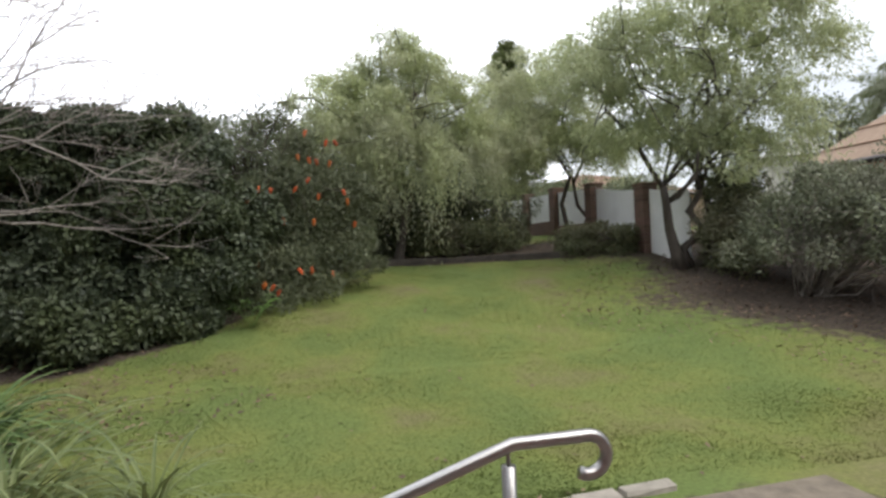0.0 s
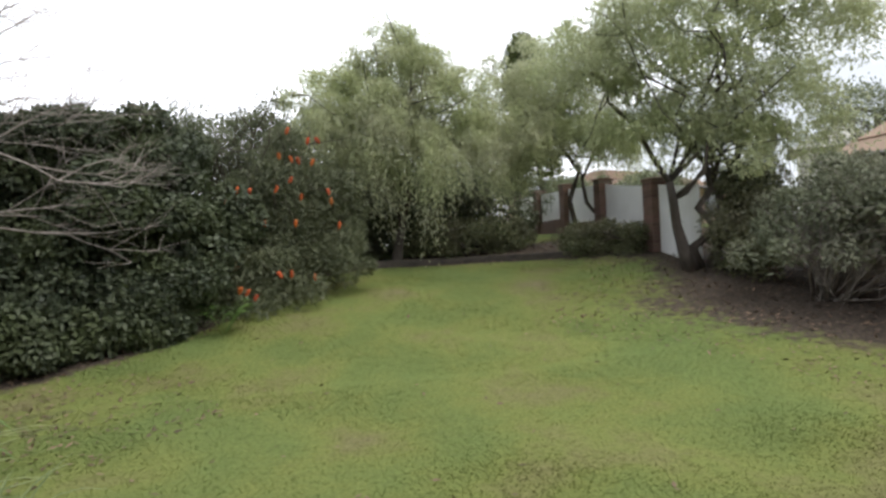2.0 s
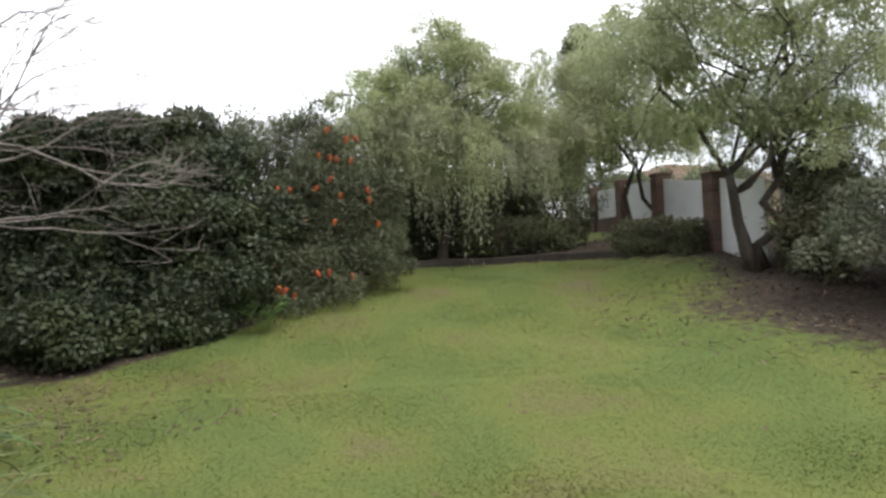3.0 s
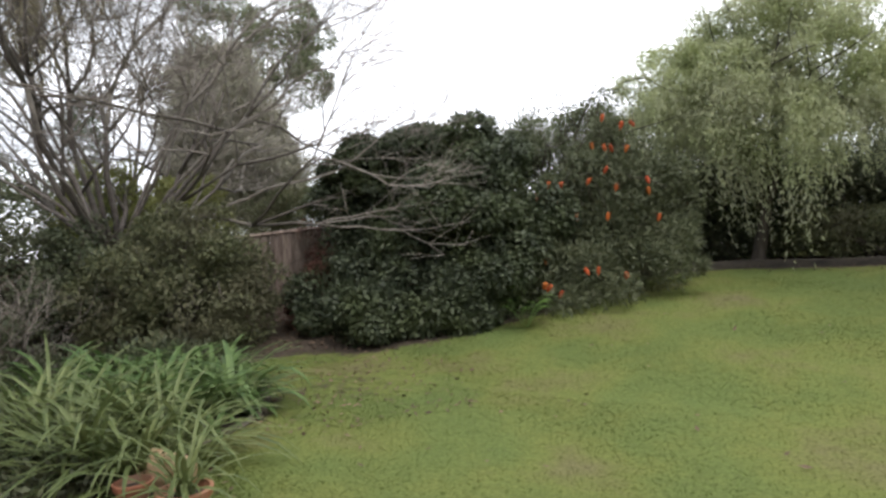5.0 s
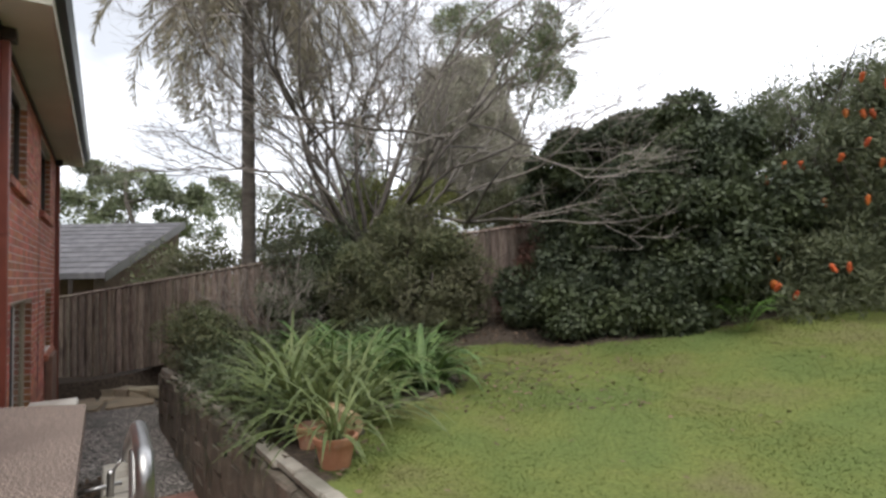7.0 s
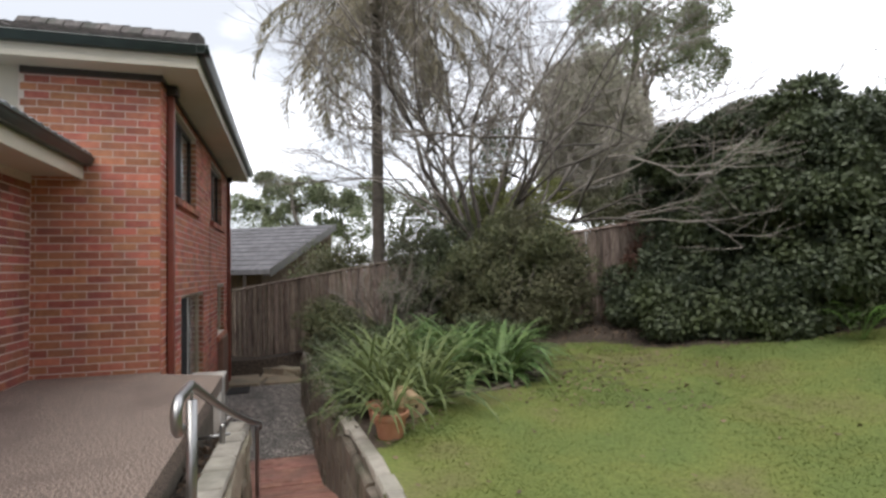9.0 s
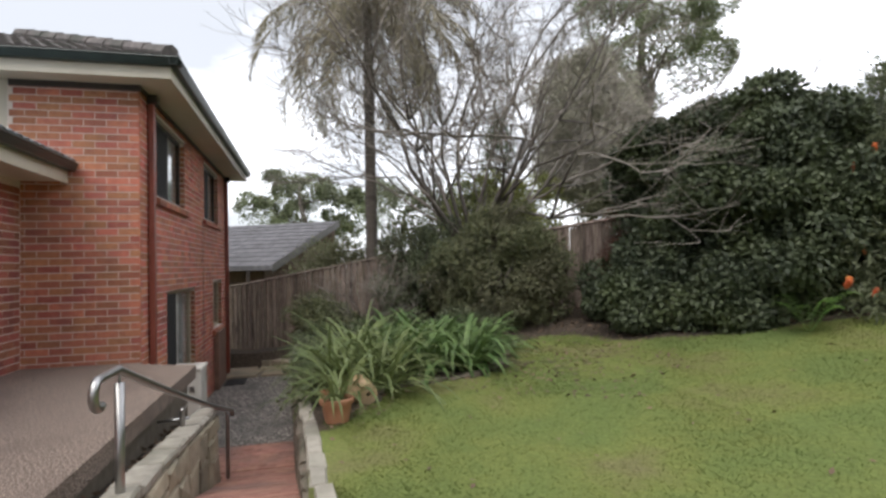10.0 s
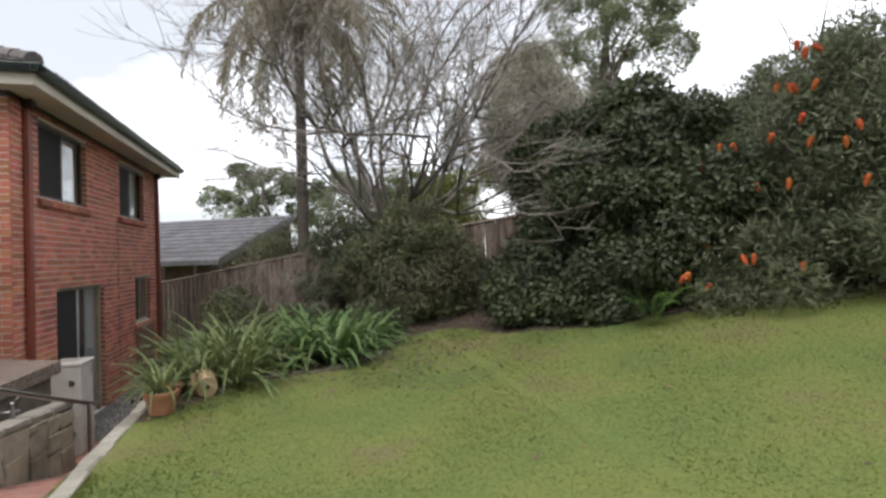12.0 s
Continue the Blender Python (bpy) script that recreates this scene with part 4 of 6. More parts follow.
# white panel fence with brick piers on the other side of the garden
pier_fence = thing("panel_fence", (0, 0, 0), "white panel fence between red brick piers", "fence", kind="structure")
PFX = 7.0
ys = [9.3, 10.95, 13.35, 15.75, 18.15, 20.55]
for i, y in enumerate(ys):
    z0 = gz(PFX, y) - 0.1
    top = [2.3, 2.45, 2.75, 2.9, 2.95, 3.0][i]
    if i:
        rows = int((top - z0) / 0.086)
        part("pier", Shape().box(PFX - 0.17, PFX + 0.17, y - 0.17, y + 0.17, z0, top).mesh("pier", M_JOINT), pier_fence)
        bm_ = Shape()
        for r in range(rows):
            zz = z0 + r * 0.086
            for a, b in (((-0.18, -0.005), (0.005, 0.18)) if r % 2 else ((-0.18, -0.065), (-0.055, 0.055), (0.065, 0.18))):
                bm_.box(PFX + a, PFX + b, y - 0.18, y + 0.18, zz, zz + 0.076)
        tagged(part("pier_bricks", bm_.mesh("pier_bricks", M_DULLBRICK), pier_fence), kind="stuff")
        part("pier_cap", Shape().box(PFX - 0.2, PFX + 0.2, y - 0.2, y + 0.2, top, top + 0.06, 0.01).mesh("pier_cap", M_DULLBRICK), pier_fence)
    if i + 1 < len(ys):
        y2 = ys[i + 1]
        t1 = [2.2, 2.4, 2.7, 2.82, 2.9][i]
        t2 = [2.35, 2.65, 2.8, 2.88, 2.95][i]
        zb = min(gz(PFX, y), gz(PFX, y2)) + (0.12 if i < 1 else 0.45)
        n = 8
        for k in range(n):
            a, b = y + 0.17 + (y2 - y - 0.34) * k / n, y + 0.17 + (y2 - y - 0.34) * (k + 1) / n
            ta, tb = t1 + (t2 - t1) * (k / n) ** 1.5, t1 + (t2 - t1) * ((k + 1) / n) ** 1.5
            part("panel", Shape().prism([(PFX - 0.02, a), (PFX + 0.02, a), (PFX + 0.02, b - 0.004), (PFX - 0.02, b - 0.004)], zb, lambda x, q: ta if abs(q - a) < 0.01 else tb).mesh("panel", M_WHITE), pier_fence)
        part("plinth", Shape().box(PFX - 0.1, PFX + 0.1, y + 0.17, y2 - 0.17, zb - 0.9, zb, 0.005).mesh("plinth", M_DULLBRICK), pier_fence)

# sleeper edge at the top of the lawn
edge = thing("timber_edging", (0, 0, 0), "dark weathered timber sleepers edging the top bed", "edging", kind="structure")
ept = [(-0.1, 11.75), (0.6, 12.15), (1.5, 12.4), (2.6, 12.28), (3.6, 12.05), (4.4, 11.75), (5.3, 11.4)]
for (xa, ya), (xb, yb) in zip(ept, ept[1:]):
    L = math.hypot(xb - xa, yb - ya)
    ob = part("sleeper", Shape().box(-L / 2, L / 2, -0.05, 0.05, -0.12, 0.10, 0.012).mesh("sleeper", M_SLEEPER), edge)
    ob.location = ((xa + xb) / 2, (ya + yb) / 2, gz((xa + xb) / 2, (ya + yb) / 2) + 0.03)
    ob.rotation_euler = (0, -math.atan2(gz(xb, yb) - gz(xa, ya), L), math.atan2(yb - ya, xb - xa))

# ---- plants ----


def unit(a):
    return a / np.maximum(np.linalg.norm(a, axis=-1, keepdims=True), 1e-9)


def leaf_quads(pos, axis, length, width, rng, side=None):
    """One folded leaf blade per position, as four corners each."""
    n = len(pos)
    axis = unit(axis)
    if side is None:
        side = rng.normal(size=(n, 3))
    side = unit(np.cross(axis, side))
    length, width = np.broadcast_to(length, n)[:, None], np.broadcast_to(width, n)[:, None]
    mid = pos + axis * length * 0.45
    return np.stack([pos, mid + side * width / 2, pos + axis * length, mid - side * width / 2], 1).reshape(-1, 3)


def sphere_dirs(n, rng):
    return unit(rng.normal(size=(n, 3)))


def lumpy(d, seed, amount):
    """Uneven radius of a crown by direction."""
    k = 1.0 + seed * 0.37
    return 1 + amount * (np.sin(d[:, 0] * 5.1 * 1.0 + k) * np.cos(d[:, 1] * 4.3 - k) + 0.7 * np.sin(d[:, 2] * 6.7 + 2 * k + d[:, 0] * 3))


def clump_points(lobes, n, rng, seed, amount=0.16, low=-0.75, shell=0.35):
    """Places of leaf clumps over a set of lobes (cx, cy, cz, rx, ry, rz), thinner inside."""
    w = np.array([l[3] * l[4] + l[4] * l[5] + l[3] * l[5] for l in lobes])
    pick = rng.choice(len(lobes), n, p=w / w.sum())
    lob = np.array(lobes)[pick]
    d = sphere_dirs(n, rng)
    d[:, 2] = np.where(d[:, 2] < low, -d[:, 2], d[:, 2])
    r = (1 - shell * rng.random(n) ** 1.6) * lumpy(d, seed, amount)
    return lob[:, :3] + d * lob[:, 3:] * r[:, None], d


def crown_mesh(name, lobes, clumps, per, clump_r, length, width, material, seed, droop=0.0, amount=0.16, spread=0.8, low=-0.75, shell=0.35, floor=None, flat=0.8, dome=0.0):
    rng = np.random.default_rng(seed)
    c, d = clump_points(lobes, clumps, rng, seed, amount, low, shell)
    size = clump_r * rng.uniform(0.6, 1.35, clumps)
    off = rng.normal(size=(clumps, per, 3)) * 0.5
    off[:, :, 2] *= flat
    if dome:
        ball = unit(off + rng.normal(size=off.shape) * 0.01)
        ball[:, :, 2] = np.where(ball[:, :, 2] < -0.15, -ball[:, :, 2] * rng.random(ball.shape[:2]), ball[:, :, 2]) * flat * 1.25
        off = off * (1 - dome) + dome * ball * rng.uniform(0.62, 1.0, (clumps, per, 1)) + d[:, None, :] * 0.12
    pos = c[:, None, :] + off * size[:, None, None]
    ax = d[:, None, :] * 0.7 + off * 0.7 + rng.normal(size=(clumps, per, 3)) * spread
    ax[:, :, 2] -= droop
    pos, ax = pos.reshape(-1, 3), ax.reshape(-1, 3)
    if floor is not None:
        keep = pos[:, 2] > (floor(pos) if callable(floor) else floor)
        pos, ax = pos[keep], ax[keep]
    n = len(pos)
    side = np.tile(np.array([0.0, 0.0, 1.0]), (n, 1)) + rng.normal(size=(n, 3)) * 0.45
    return quads_mesh(name, leaf_quads(pos, ax, length * rng.uniform(0.6, 1.25, n), width * rng.uniform(0.7, 1.2, n), rng, side), material)


def mound_mesh(name, lobes, mounds, per, r, length, width, material, seed, droop=0.25, amount=0.12, low=-0.75, shell=0.3, floor=None, flat=0.8, fill=0.25, loose=0.45):
    """Boughs: rounded tufts over the lobes, leaves on the outer side of each tuft facing out and up, with shade between tufts."""
    rng = np.random.default_rng(seed)
    c, d = clump_points(lobes, mounds, rng, seed, amount, low, shell)
    size = r * rng.uniform(0.55, 1.45, mounds)
    ball = unit(sphere_dirs(mounds * per, rng).reshape(mounds, per, 3) + 0.55 * d[:, None, :] + np.array([0, 0, 0.15]))
    depth = 1 - 0.4 * rng.random((mounds, per, 1)) ** 2.0
    pos = c[:, None, :] + ball * depth * size[:, None, None] * np.array([1, 1, flat])
    ax = rng.normal(size=(mounds, per, 3)) * 0.75 + ball * 0.55
    ax[:, :, 2] -= droop
    nrm = ball * 0.75 + np.array([0, 0, 0.45]) + rng.normal(size=(mounds, per, 3)) * loose
    pos, ax, nrm = pos.reshape(-1, 3), ax.reshape(-1, 3), nrm.reshape(-1, 3)
    k = int(len(pos) * fill)
    if k:
        q, dq = clump_points(lobes, k, rng, seed, amount, low, 0.75)
        pos = np.concatenate([pos, q])
        ax = np.concatenate([ax, rng.normal(size=(k, 3))])
        nrm = np.concatenate([nrm, dq + rng.normal(size=(k, 3)) * 0.6])
    if floor is not None:
        keep = pos[:, 2] > (floor(pos) if callable(floor) else floor)
        pos, ax, nrm = pos[keep], ax[keep], nrm[keep]
    n = len(pos)
    return quads_mesh(name, leaf_quads(pos, ax, length * rng.uniform(0.6, 1.25, n), width * rng.uniform(0.7, 1.2, n), rng, nrm), material)


def weeping_mesh(name, lobes, strands, per, hang, length, width, material, seed, amount=0.26, tuft=34):
    """Fine drooping sprays: leaves set along strands that arch out and hang."""
    rng = np.random.default_rng(seed)
    tufts = max(8, strands // tuft)
    c, d = clump_points(lobes, tufts, rng, seed, amount, -0.35, 0.45)
    own = rng.integers(0, tufts, strands)
    c, d = c[own] + rng.normal(size=(strands, 3)) * np.array([0.2, 0.2, 0.11]), unit(d[own] + rng.normal(size=(strands, 3)) * 0.25)
    t = np.linspace(0, 1, per)
    h = hang * rng.uniform(0.35, 1.0, strands) * (0.45 + 0.8 * np.clip(0.9 - d[:, 2], 0, 1.3))
    out = d.copy()
    out[:, 2] = 0
    arch = 0.35 * hang * rng.uniform(0.2, 1.0, strands)
    p = c[:, None, :] + out[:, None, :] * (arch[:, None] * (1 - (1 - t) ** 2))[:, :, None]
    p[:, :, 2] += (0.22 * np.sin(t * 2.2))[None, :] * arch[:, None] * 2 - h[:, None] * t ** 1.6
    p += np.cumsum(rng.normal(size=p.shape) * 0.012, axis=1)
    p += rng.normal(size=p.shape) * 0.028
    ax = rng.normal(size=p.shape) * 0.6 + out[:, None, :] * 0.4
    ax[:, :, 2] -= 0.7 + 0.5 * t
    n = strands * per
    return quads_mesh(name, leaf_quads(p.reshape(-1, 3), ax.reshape(-1, 3), length * rng.uniform(0.6, 1.3, n), width * rng.uniform(0.7, 1.2, n), rng), material)


def curve_pts(a, b, n, sag, rng):
    a, b = np.array(a, float), np.array(b, float)
    t = np.linspace(0, 1, n)[:, None]
    p = a + (b - a) * t
    p[:, 2] += sag * np.sin(np.pi * t[:, 0])
    w = np.linalg.norm(b - a) * 0.05
    p[1:-1] += rng.normal(size=(n - 2, 3)) * w
    return p


def limbs(trunk_pts, trunk_r, targets, limb_r, rng, sag=0.25, sides=7, first=0.5):
    """A tapered trunk with limbs curving from its upper part to the targets."""
    sh = Shape()
    tp = np.array(trunk_pts, float)
    rr = np.linspace(trunk_r, trunk_r * 0.55, len(tp))
    rr[0] *= 1.35
    sh.tube(tp, list(rr), sides + 2)
    for tg in targets:
        k = rng.integers(max(1, int(len(tp) * first)), len(tp))
        start = tp[k]
        L = np.linalg.norm(np.array(tg) - start)
        p = curve_pts(start, tg, 7, sag * L * 0.3, rng)
        sh.tube(p, list(np.linspace(limb_r * rng.uniform(0.6, 1.0), limb_r * 0.14, 7)), sides - 1)
        for _ in range(3):
            m = rng.integers(3, 6)
            q = p[m] + rng.normal(size=3) * L * 0.22 + np.array([0, 0, 0.1 * L])
            sh.tube(curve_pts(p[m], q, 4, 0.02, rng), list(np.linspace(limb_r * 0.3, limb_r * 0.08, 4)), 4)
    return sh


def plant(name, at, label, category, leaf_mesh, wood=None, wood_mat=None, leaf_part="crown", group=""):
    t = thing(name, at, label, category, group)
    if leaf_mesh:
        part(leaf_part, leaf_mesh, t)
    if wood:
        part("trunk", wood.mesh("trunk", wood_mat or M_BARK, True), t)
    return t


def rel(lobes, at):
    return [(l[0] - at[0], l[1] - at[1], l[2] - at[2], *l[3:]) for l in lobes]


def bush(name, label, category, lobes, clumps, per, clump_r, length, width, material, seed, twigs=14, twig_mat=None, twig_r=0.03, boughs=False, **kw):
    """A many-stemmed shrub: stems from the base to the lobes, and its leaves."""
    rng = np.random.default_rng(seed + 500)
    bx, by = lobes[0][0], lobes[0][1]
    at = (bx, by, gz(bx, by))
    rl = rel(lobes, at)
    c, _ = clump_points(rl, twigs, rng, seed, 0.1, -0.1, 0.3)
    sh = Shape()
    for q in c:
        s = np.array([rng.normal() * 0.12, rng.normal() * 0.12, -0.03])
        L = np.linalg.norm(q - s)
        p = curve_pts(s, q, 6, 0.08 * L, rng)
        sh.tube(p, list(np.linspace(twig_r, twig_r * 0.2, 6)), 5)
        for _ in range(2):
            m = rng.integers(2, 5)
            sh.tube(curve_pts(p[m], p[m] + rng.normal(size=3) * L * 0.25 + np.array([0, 0, 0.15 * L]), 4, 0.0, rng), list(np.linspace(twig_r * 0.5, twig_r * 0.12, 4)), 4)
    t = thing(name, at, label, category)
    part("stem", sh.mesh("stem", twig_mat or M_BARK, True), t)
    make = mound_mesh if boughs else crown_mesh
    part("foliage", make("foliage", rl, clumps, per, clump_r, length, width, material, seed, floor=lambda q: ground(q[:, 0] + at[0], q[:, 1] + at[1]) - at[2] + 0.02, **kw), t)
    return t


# weeping trees along the top bed
def weeping_tree(name, at, label, lobes, sprays, tufts, strands, material, seed, lean=(0.2, 0.0), trunk_r=0.13, forks=10, fork_z=1.5, stems=1, hang=1.5, per=24, tuft=40, vee=0.75, first=0.5, tuft_r=0.34):
    """Upright tufts of fine leaves on the lobes, and strands hanging from the sprays."""
    rng = np.random.default_rng(seed)
    rl = rel(lobes, at)
    c, _ = clump_points(rl, forks, rng, seed, 0.05, -0.1, 0.6)
    t = thing(name, at, label, "tree")
    sh = Shape()
    for k in range(stems):
        o = (k - (stems - 1) / 2)
        top = np.array([lean[0] + o * vee, lean[1] + o * 0.2, fork_z + 0.35 * k])
        tp = curve_pts((o * 0.16, 0, -0.1), top, 6, 0.0, rng)
        s2 = limbs(tp, trunk_r * (1 if k == 0 else 0.8), c[k::stems], trunk_r * 0.45, rng, first=first)
        sh.add(s2.v, s2.f)
    part("trunk", sh.mesh("trunk", M_BARK, True), t)
    part("crown", mound_mesh("crown", rl, tufts, 130, tuft_r, 0.12, 0.028, material, seed, droop=0.6, amount=0.2, shell=0.6, fill=0.12, loose=0.7, flat=0.75), t)
    part("hanging_spray", weeping_mesh("hanging_spray", rel(sprays, at), strands, per, hang, 0.11, 0.026, material, seed + 1, tuft=tuft), t)
    return t


A1 = (1.68, 13.0, gz(1.68, 13.0))
weeping_tree("weeping_tree", A1, "weeping bottlebrush tree with pale drooping foliage over the top bed", [(1.9, 13.3, 5.75, 0.75, 0.8, 0.8), (0.35, 13.3, 4.75, 0.95, 0.9, 0.7), (1.5, 13.1, 4.5, 1.2, 1.0, 0.8), (3.0, 13.2, 4.7, 1.05, 1.0, 0.9), (2.6, 13.4, 5.4, 0.8, 0.8, 0.6), (0.9, 13.5, 5.4, 0.6, 0.7, 0.45), (3.5, 13.0, 3.9, 0.8, 0.8, 0.6), (-0.1, 13.4, 4.2, 0.6, 0.7, 0.5)], [(2.3, 12.5, 3.6, 0.8, 0.5, 0.5), (3.2, 12.7, 3.5, 0.8, 0.6, 0.5), (1.3, 12.6, 4.1, 0.8, 0.5, 0.4), (0.2, 12.9, 3.9, 0.7, 0.5, 0.4), (2.7, 12.4, 3.1, 0.7, 0.4, 0.4), (0.9, 12.6, 3.4, 0.7, 0.4, 0.4)], 350, 1750, M_WEEP, 11, fork_z=1.6, hang=1.5, tuft=34, forks=12)
A2 = (6.5, 13.6, gz(6.5, 13.6))
weeping_tree("weeping_tree", A2, "slender twin-stemmed weeping tree with yellow-green leaves", [(5.0, 14.0, 4.7, 1.0, 1.0, 1.2), (6.0, 13.9, 5.5, 0.9, 1.0, 0.95), (7.0, 13.6, 5.2, 0.9, 0.9, 1.0), (4.6, 14.2, 3.7, 0.8, 0.8, 0.8), (5.6, 13.6, 3.8, 0.9, 0.7, 0.6), (6.9, 13.3, 4.0, 0.8, 0.6, 0.5), (4.6, 14.0, 2.9, 0.8, 0.6, 0.5), (6.0, 13.8, 4.3, 0.9, 0.8, 0.7)], [(5.3, 13.5, 3.6, 0.8, 0.5, 0.4), (6.6, 13.2, 3.9, 0.8, 0.5, 0.4), (7.3, 13.3, 3.6, 0.7, 0.5, 0.4)], 300, 560, M_WEEP, 12, tuft=30, lean=(0.1, 0.2), trunk_r=0.075, stems=2, fork_z=2.2, hang=0.9)
A3 = (6.91, 9.4, gz(6.91, 9.4))
weeping_tree("spreading_tree", A3, "spreading tree with forked dark trunks and dusty green foliage", [(5.1, 9.8, 4.5, 0.85, 0.9, 0.7), (6.2, 9.7, 4.9, 1.1, 1.1, 0.85), (7.4, 9.3, 5.8, 1.2, 1.2, 1.0), (8.7, 9.0, 5.7, 0.95, 1.0, 0.8), (9.2, 8.8, 4.7, 0.85, 0.9, 0.6), (7.3, 9.3, 4.2, 1.25, 1.0, 0.75), (6.3, 9.2, 3.3, 0.8, 0.7, 0.45), (8.3, 8.8, 3.6, 1.0, 0.8, 0.55), (7.3, 8.9, 2.8, 0.9, 0.6, 0.5)], [(6.2, 9.2, 3.0, 0.8, 0.5, 0.4), (7.6, 8.7, 3.0, 1.0, 0.5, 0.4), (5.4, 9.6, 4.0, 0.6, 0.5, 0.4), (5.9, 9.5, 3.3, 0.6, 0.4, 0.35), (8.4, 8.7, 3.3, 0.8, 0.5, 0.4)], 400, 520, M_WEEP2, 13, lean=(0.2, 0.0), trunk_r=0.12, stems=3, fork_z=1.55, forks=18, hang=0.7, tuft=26, per=20, vee=0.85, first=0.7)

bush("camellia", "large dense camellia with glossy dark green leaves", "shrub", [(-2.75, 9.5, 1.6, 1.3, 1.1, 1.4), (-3.6, 8.95, 1.1, 0.9, 0.9, 1.1), (-2.0, 9.4, 1.15, 0.8, 0.8, 0.95), (-2.35, 9.6, 2.6, 0.6, 0.7, 0.65), (-3.3, 9.3, 2.8, 0.65, 0.65, 0.65), (-4.25, 8.85, 2.75, 0.55, 0.55, 0.6), (-2.55, 8.7, 0.8, 0.65, 0.5, 0.6), (-1.65, 9.55, 1.9, 0.45, 0.5, 0.45), (-3.3, 7.95, 0.25, 0.65, 0.4, 0.5), (-2.4, 8.5, 0.35, 0.6, 0.35, 0.45), (-3.85, 7.95, 0.25, 0.5, 0.4, 0.45), (-2.55, 9.55, 2.95, 0.6, 0.6, 0.55), (-4.65, 8.75, 1.7, 0.5, 0.5, 0.9), (-4.5, 8.3, 0.5, 0.45, 0.4, 0.6)], 140, 1000, 0.43, 0.105, 0.055, M_CAMELLIA, 21, amount=0.12, shell=0.22, flat=0.65, low=-0.95, boughs=True, fill=0.2, droop=0.35)
# added shrub: its dark leaves darken the pale fence in the gap
bush("gap_shade_shrub", "thin dark russet shrub added as shade in the gap before the fence", "shrub", [(-5.0, 8.5, 0.75, 0.4, 0.35, 0.75), (-5.5, 9.0, 1.1, 0.45, 0.35, 0.85), (-5.2, 8.3, 0.3, 0.5, 0.3, 0.4)], 80, 110, 0.2, 0.08, 0.02, M_GAPSHADE, 44, twigs=24, twig_r=0.01, shell=0.6, boughs=True)
banksia = bush("banksia", "tall banksia shrub with orange candle flowers", "shrub", [(-0.45, 10.8, 2.2, 0.95, 0.85, 1.25), (0.15, 10.9, 1.75, 0.7, 0.7, 1.0), (-1.05, 10.5, 1.8, 0.7, 0.7, 0.9), (-0.75, 9.9, 0.75, 0.8, 0.6, 0.5), (-0.4, 10.8, 3.1, 0.45, 0.5, 0.45), (0.25, 10.5, 1.0, 0.75, 0.55, 0.65), (-1.15, 9.5, 0.55, 0.45, 0.4, 0.35)], 135, 260, 0.28, 0.13, 0.022, M_BANKSIA, 22, amount=0.2, shell=0.5, twig_r=0.03, twigs=26, boughs=True, droop=0.0, loose=0.7)
bush("banksia", "tall airy banksia behind the camellia with thin foliage", "shrub", [(-1.7, 11.6, 3.3, 0.8, 0.6, 0.7), (-1.0, 11.7, 3.6, 0.6, 0.5, 0.5), (-2.4, 11.5, 3.4, 0.6, 0.5, 0.45)], 60, 130, 0.25, 0.13, 0.024, M_BANKSIA, 39, amount=0.25, shell=0.7, twig_r=0.03, twigs=30, boughs=True, droop=0.0, loose=0.8, fill=0.05)
FLOWER = Shape()
for k in range(9):
    for j in range(14):
        a, z = 2 * math.pi * (j + 0.5 * (k % 2)) / 14, 0.012 + k * 0.0125
        r = 0.022
        ca, sa = math.cos(a), math.sin(a)
        FLOWER.add([(r * ca - 0.006 * sa, r * sa + 0.006 * ca, z), (r * ca + 0.006 * sa, r * sa - 0.006 * ca, z), (0.05 * ca, 0.05 * sa, z + 0.012)], [(0, 1, 2)])
FLOWER.lathe([(0.004, -0.03), (0.02, 0.0), (0.03, 0.02), (0.032, 0.1), (0.022, 0.13), (0.003, 0.14)], 9)
flower_me = FLOWER.mesh("flower", M_ORANGE)
_frng = np.random.default_rng(5)
_spots = [(-0.36, 10.2, 3.36), (-0.47, 10.0, 2.9), (-0.27, 10.0, 2.84), (-0.35, 10.2, 2.52), (-0.57, 10.0, 2.34), (-0.93, 9.85, 2.3), (-1.14, 9.8, 2.32), (-1.31, 9.66, 2.12), (-0.16, 10.1, 2.21), (0.31, 10.25, 2.3), (-0.75, 10.0, 1.78), (-1.16, 9.6, 1.1), (-0.46, 9.5, 0.93), (-1.05, 9.2, 0.73), (-0.92, 9.0, 0.71), (-0.3, 9.45, 0.93), (0.04, 9.75, 0.84), (-0.85, 9.3, 0.6), (0.0, 9.9, 3.12), (0.2, 9.9, 3.13), (0.05, 9.95, 2.77), (-0.15, 9.95, 2.8), (0.35, 10.0, 2.1), (-0.25, 9.9, 1.75), (0.45, 10.1, 1.7)]
for k, p in enumerate(_spots):
    f = part("flower", flower_me, banksia, "orange candle-shaped flower" if k == 0 else "")
    f.location = Vector(p) + Vector((0.04, -0.22, 0.0)) - banksia.location
    f.scale = (0.85, 0.85, 0.8)
    f.rotation_euler = (_frng.normal() * 0.3, _frng.normal() * 0.3, _frng.uniform(0, 6))

